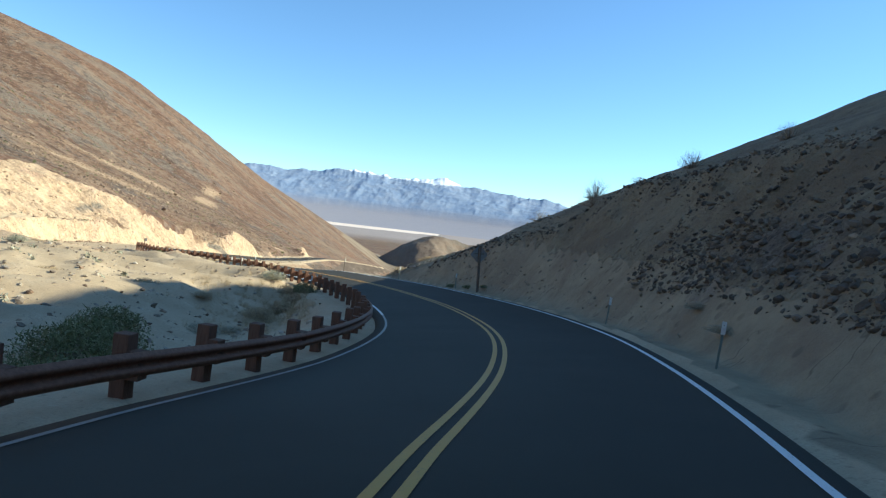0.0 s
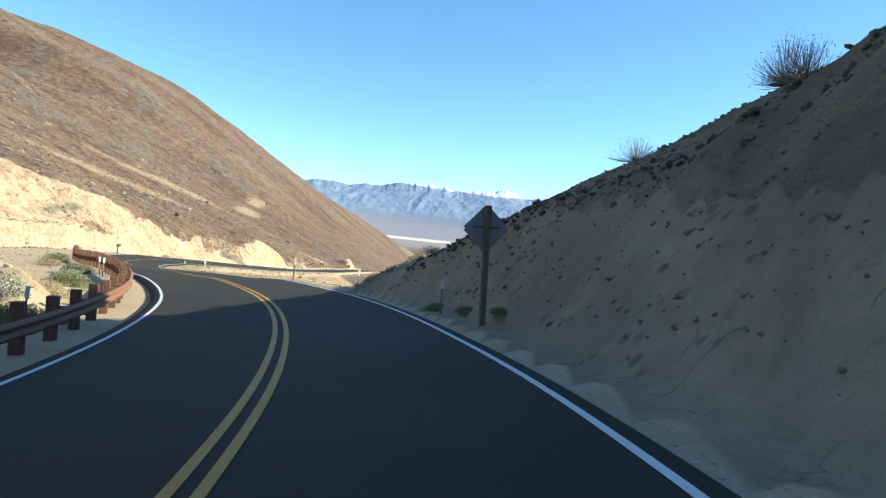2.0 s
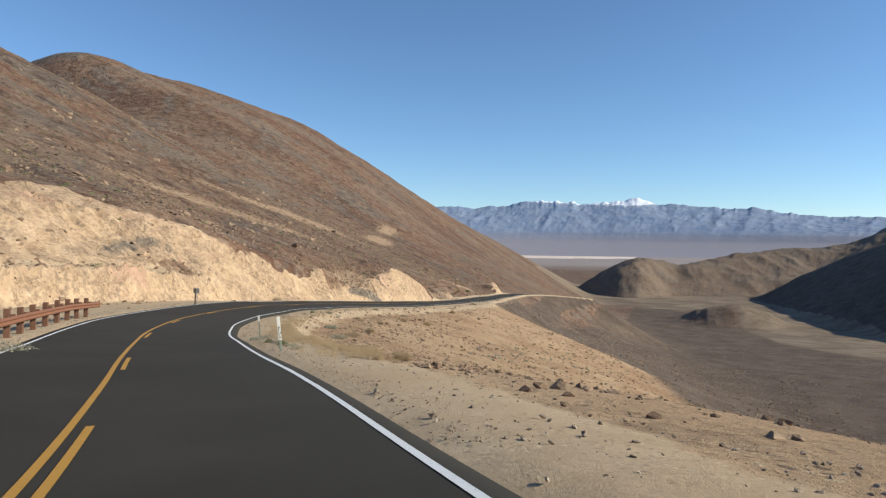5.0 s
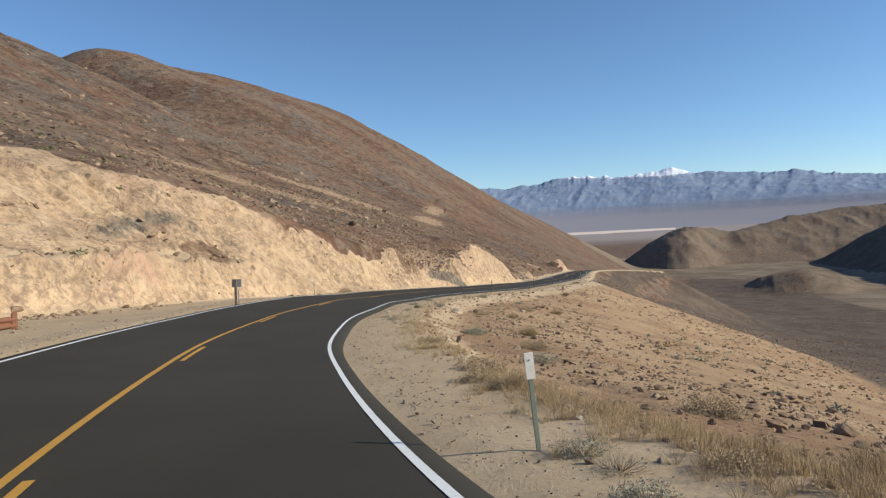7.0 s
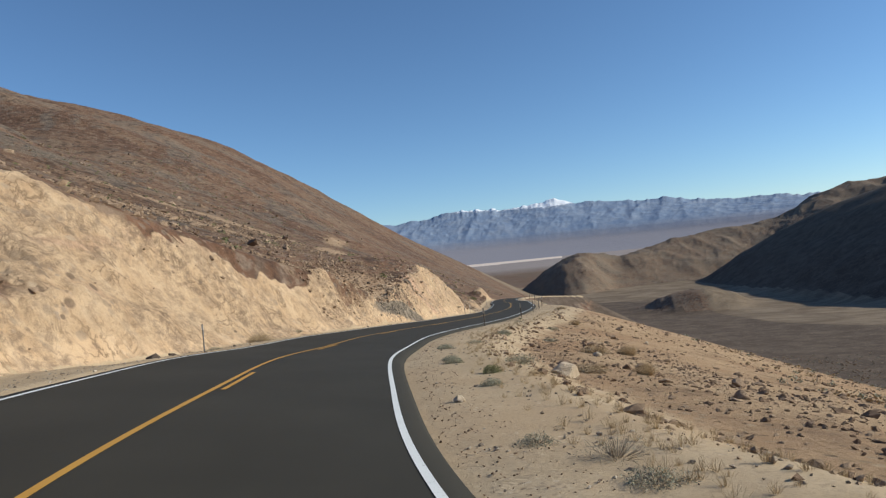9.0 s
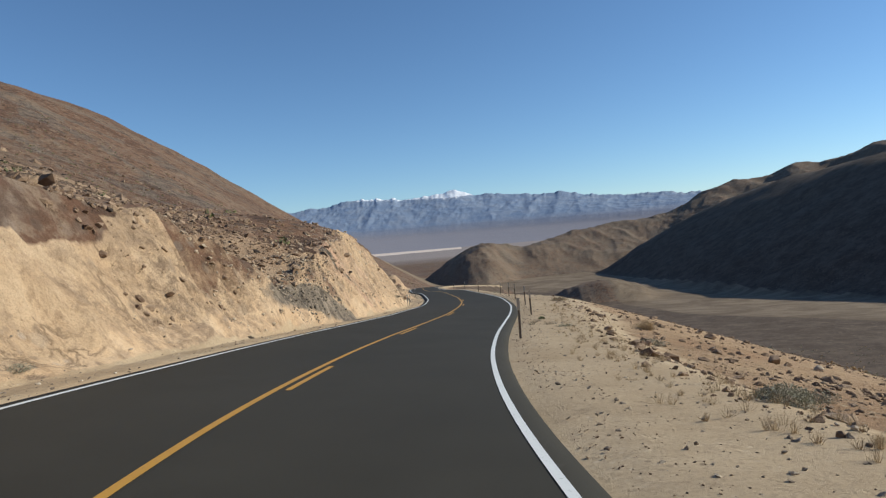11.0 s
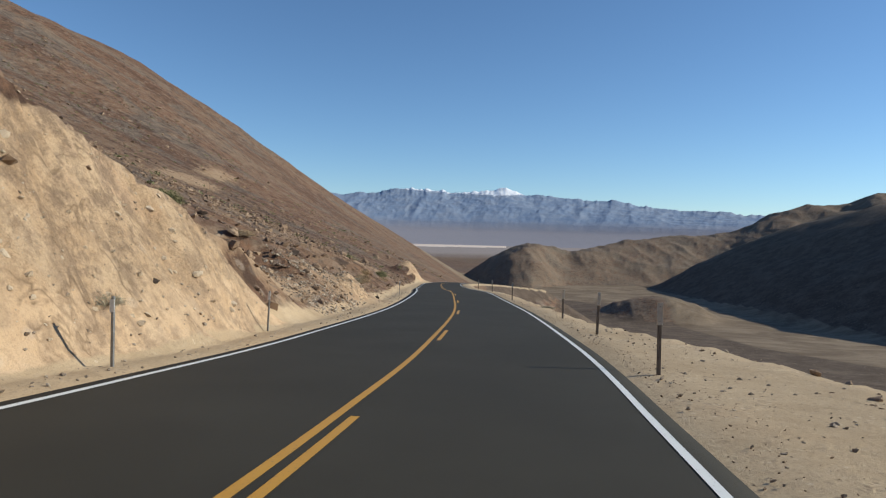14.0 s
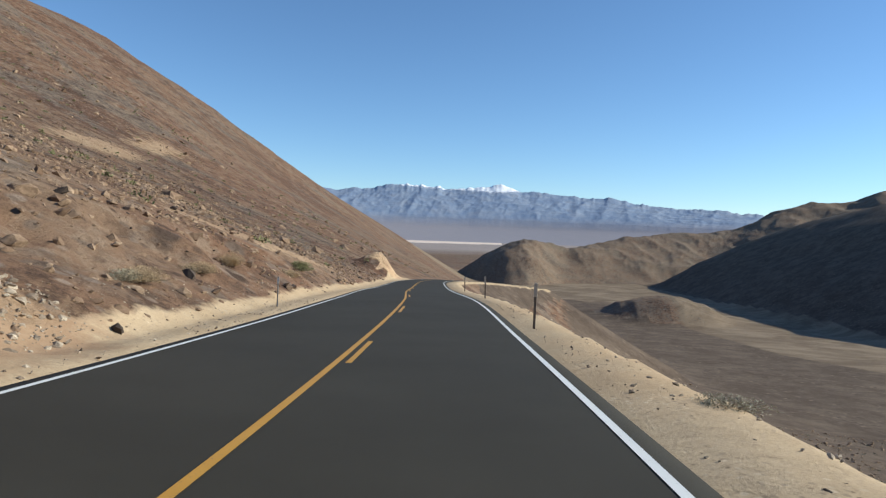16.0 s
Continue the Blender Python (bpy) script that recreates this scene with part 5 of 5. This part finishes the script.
# kind, x, y, radius, height factor
PLANTS = [(2, -45.2, 116.6, 0.24, 1), (0, -46.6, 119.2, 0.32, 0.8), (0, -46.9, 120.2, 0.28, 0.8), (1, -44.8, 119.2, 0.55, 0.8), (0, -44.9, 114.6, 0.26, 0.9), (4, -43.0, 122.5, 0.7, 0.7), (5, -41.2, 124.0, 0.55, 0.9),
          (1, -47.6, 128.6, 0.4, 0.8), (0, -48.3, 126.0, 0.35, 0.8), (4, -42.8, 134.0, 0.8, 0.9), (0, -47.3, 136.4, 0.45, 0.9), (1, -45.2, 140.2, 0.55, 0.8), (5, -41.0, 138.0, 0.8, 0.8),
          (4, -33.0, 92.0, 0.62, 0.8), (5, -31.6, 89.6, 0.45, 0.8), (1, -29.1, 83.9, 0.35, 0.8), (0, -28.6, 82.6, 0.28, 0.8), (5, -27.4, 85.2, 0.45, 0.9), (1, -26.5, 80.9, 0.35, 0.8), (2, -25.8, 80.1, 0.22, 0.9), (2, -27.0, 81.1, 0.20, 1.0), (1, -25.1, 79.4, 0.3, 0.7),
          (1, -24.2, 78.3, 0.3, 0.7), (4, -32.5, 90.4, 0.48, 0.9), (4, -32.0, 89.5, 0.34, 0.8), (4, -36.4, 97.6, 0.42, 0.8), (1, -31.0, 87.3, 0.22, 0.7), (1, -29.8, 85.3, 0.34, 0.8), (3, -29.4, 84.8, 0.3, 0.7), (4, -28.4, 84.9, 0.4, 0.7),
          (4, -5.3, 58.9, 0.75, 0.9), (4, -3.6, 60.0, 0.85, 1.0), (4, -2.4, 59.4, 0.85, 1.1), (1, -4.5, 60.4, 0.7, 0.9), (1, -6.2, 58.0, 0.5, 0.9), (5, -22.0, 79.6, 0.5, 0.9), (5, -20.6, 78.6, 0.5, 0.8), (1, -43.6, 109.0, 0.28, 0.8), (3, -42.7, 108.2, 0.42, 0.7), (1, -42.4, 107.2, 0.35, 0.7), (2, -48.6, 158.7, 0.20, 0.9), (3, -49.2, 156.3, 0.30, 0.5), (3, -49.3, 155.2, 0.26, 0.5), (4, -28.6, 92.6, 0.8, 0.7), (1, -33.6, 99.6, 0.7, 0.8), (4, -35.0, 104.5, 0.8, 0.7), (0, -38.6, 108.0, 0.6, 0.8), (5, -37.2, 112.5, 0.8, 0.7),
          (3, -48.9, 157.4, 0.24, 0.6), (3, -48.6, 155.0, 0.40, 0.5), (1, -48.2, 153.2, 0.42, 0.6), (1, -45.6, 150.6, 0.6, 0.7), (5, -44.0, 158.0, 0.7, 0.7), (1, -49.6, 210.4, 0.5, 0.6), (4, -45.8, 176.0, 0.7, 0.7),
          (4, -60.2, 134.2, 0.75, 1.0), (1, -58.6, 127.0, 0.4, 0.8), (1, -60.6, 140.0, 0.35, 0.8), (5, -57.6, 150.0, 0.35, 0.8), (1, -58.4, 182.0, 0.4, 0.8),
          (1, -63.4, 219.0, 0.6, 0.9), (4, -63.2, 219.6, 0.75, 0.9), (4, -64.6, 226.0, 0.8, 0.8), (5, -65.6, 231.0, 0.8, 0.8), (2, -67.4, 246.0, 0.9, 0.9), (4, -66.0, 240.0, 0.8, 0.8), (2, -70.8, 199.0, 1.2, 1.0), (2, -68.6, 201.6, 1.0, 0.9),
          (4, -64.6, 202.0, 0.7, 0.7), (1, -62.4, 197.0, 0.6, 0.8), (1, -64.0, 192.5, 0.7, 0.8),
          (2, -9.6, 16.4, 1.35, 0.9), (2, -10.6, 19.2, 1.5, 0.9), (2, -11.4, 21.6, 1.3, 0.8), (2, -8.6, 13.6, 1.2, 0.8), (1, -10.4, 27.0, 0.9, 0.7), (4, -9.8, 32.6, 1.0, 0.9), (4, -9.2, 35.6, 0.9, 0.9), (2, -9.0, 38.6, 0.8, 0.9),
          (4, -10.1, 33.4, 0.9, 0.8), (4, -9.4, 35.2, 1.0, 0.9), (4, -8.9, 36.6, 0.9, 0.8), (4, -9.9, 39.6, 1.0, 0.9), (1, -9.6, 28.2, 0.55, 0.9), (2, -8.6, 23.4, 0.5, 0.8), (4, -12.4, 32.0, 0.6, 0.8), (1, -15.8, 33.0, 0.7, 0.7), (0, -11.6, 41.0, 0.9, 0.9), (4, -13.0, 44.6, 0.9, 0.9), (2, -15.4, 49.0, 0.8, 0.9), (0, -17.8, 52.2, 0.8, 1.0), (2, -22.8, 59.6, 0.9, 0.9), (4, -28.4, 64.6, 0.9, 0.9), (2, -33.0, 71.4, 1.0, 1.0), (1, -31.0, 73.6, 0.8, 1.0),
          (0, -24.0, 50.4, 0.8, 0.8), (0, -30.0, 44.0, 0.8, 0.8), (4, -34.0, 52.0, 0.9, 0.8), (1, -40.0, 62.0, 0.9, 0.8), (0, -26.0, 34.0, 0.9, 0.8), (4, -19.0, 30.0, 0.9, 0.7), (0, -44.0, 74.0, 0.8, 0.8), (1, -50.0, 82.0, 0.8, 0.7), (4, -38.0, 78.0, 0.7, 0.8),
          (1, -1.5, 49.9, 0.55, 1.0), (3, 7.2, 39.8, 0.75, 1.3), (3, 7.9, 42.9, 0.95, 1.5), (3, 10.8, 33.9, 0.85, 1.2), (3, 5.0, 46.6, 0.8, 1.1), (3, 13.6, 30.0, 0.85, 1.0), (3, 16.5, 27.0, 0.85, 1.0), (2, 0.5, 43.6, 0.40, 0.7), (2, -0.6, 45.6, 0.45, 0.7), (2, 1.5, 41.7, 0.35, 0.6),
          (1, 6.6, 16.6, 0.5, 0.7), (1, 6.8, 19.2, 0.5, 0.7), (3, 9.4, 38.4, 0.5, 0.9), (4, -5.5, 57.9, 0.6, 0.9), (1, -5.9, 58.6, 0.5, 0.9), (4, -4.3, 57.4, 0.45, 1.0), (5, -3.6, 58.0, 0.6, 0.9), (4, -3.0, 57.4, 0.6, 0.9)]
used = set()
for i, (k, x, y, r, tall) in enumerate(PLANTS):
    m = pose(x, y, height(x, y) - 0.02, 0, 0, (i * 77) % 360) @ Matrix.Diagonal((r, r, r * tall, 1))
    if k not in used:
        KINDS[k].matrix_basis = m
        used.add(k)
    else:
        made = copy_thing(KINDS[k], Matrix.Identity(4))
        made.matrix_basis = m


def far_brush(name, label, places, radius, mat, seed, per=26):
    """Small shrubs too far off to count, in one mesh."""
    rng = np.random.default_rng(seed)
    n = len(places)
    tip = dome(n * per, rng, 0.7, 0.4).reshape(n, per, 3)
    r = rng.uniform(0.5, 1.2, (n, 1, 1)) * radius
    centre = (places[:, None] + tip * r).reshape(-1, 3)
    up = rng.normal(0, 1, (n * per, 3)) * radius * 0.22
    side = np.cross(up, rng.normal(0, 1, (n * per, 3)))
    side *= radius * 0.14 / (np.linalg.norm(side, axis=1)[:, None] + 1e-9)
    return tagged(new(name, quads(name, centre, up, side, mat)), label, "scrub", kind="stuff")


def grass_strip(name, label, bounds, clumps, blades, tall, seed):
    """Dry grass along the edge of the verge, in one mesh."""
    rng = np.random.default_rng(seed)
    u0, u1, d0, d1 = (np.array(v)[rng.integers(0, len(bounds), clumps)] for v in zip(*bounds))
    p = beside(rng.uniform(0, 1, clumps) * (u1 - u0) + u0, d0 + (d1 - d0) * np.clip(rng.normal(0.5, 0.25, clumps), -0.2, 1.2))
    p[:, 2] = ground(p[:, 0], p[:, 1])[0] - 0.01
    size = rng.uniform(0.4, 1.0, (clumps, 1, 1)) * tall
    a, lean = rng.uniform(0, 6.28, (clumps, blades)), rng.uniform(0.1, 0.9, (clumps, blades))
    root = np.stack([np.cos(a) * 0.3 * lean, np.sin(a) * 0.3 * lean, np.zeros_like(a)], -1) * size + p[:, None]
    tip = np.stack([np.cos(a) * lean, np.sin(a) * lean, 1.1 - 0.6 * lean], -1) * size + p[:, None]
    return tagged(new(name, twigs(name, root.reshape(-1, 3), tip.reshape(-1, 3), 0.0022, LEAF_DRY, 0.15, seed)), label, "grass", kind="stuff")


grass_strip("verge_grass", "thin straw-coloured dry grass along the sandy verge", [(6.9, 7.4, 5.0, 6.0), (7.2, 8.4, 5.2, 6.6), (9.2, 10.2, 5.8, 7.2), (8.4, 9.2, 6.0, 7.2), (12.6, 14.0, 6.4, 8.0)], 1200, 24, 0.20, 301)
grass_strip("dry_brush", "pale straw-coloured dry brush behind the guardrail", [(2.7, 3.5, -8.6, -6.0), (2.3, 2.9, -11.5, -9.5), (3.3, 3.9, -7.4, -5.8)], 420, 26, 0.48, 305)
grass_strip("tall_grass", "dense straw-coloured dry grass below the verge", [(6.35, 7.15, 5.0, 6.8), (7.15, 7.9, 5.8, 6.9)], 650, 28, 0.30, 303)
far_brush("hill_scrub", "small grey-green scrub dotted over the hillside", scatter(900, -230, -58, 60, 420, 201, 9, 200, -1, 0.0), 0.5, LEAF_GREEN, 201)
far_brush("slope_scrub", "straw-coloured scrub dotted over the lower slope", scatter(1500, -50, 60, 60, 330, 203, 20, 120, 1, -0.02), 0.40, LEAF_DRY, 203)
far_brush("wash_scrub", "grey scrub dotted over the lower slope", scatter(900, -50, 60, 60, 330, 205, 20, 120, 1, 0.0), 0.35, LEAF_GREY, 205)
far_brush("bend_scrub", "dry scrub on the sandy flat", scatter(700, -70, -8, 10, 100, 207, 15, 60, -1, 0.0), 0.38, LEAF_GREY, 207)
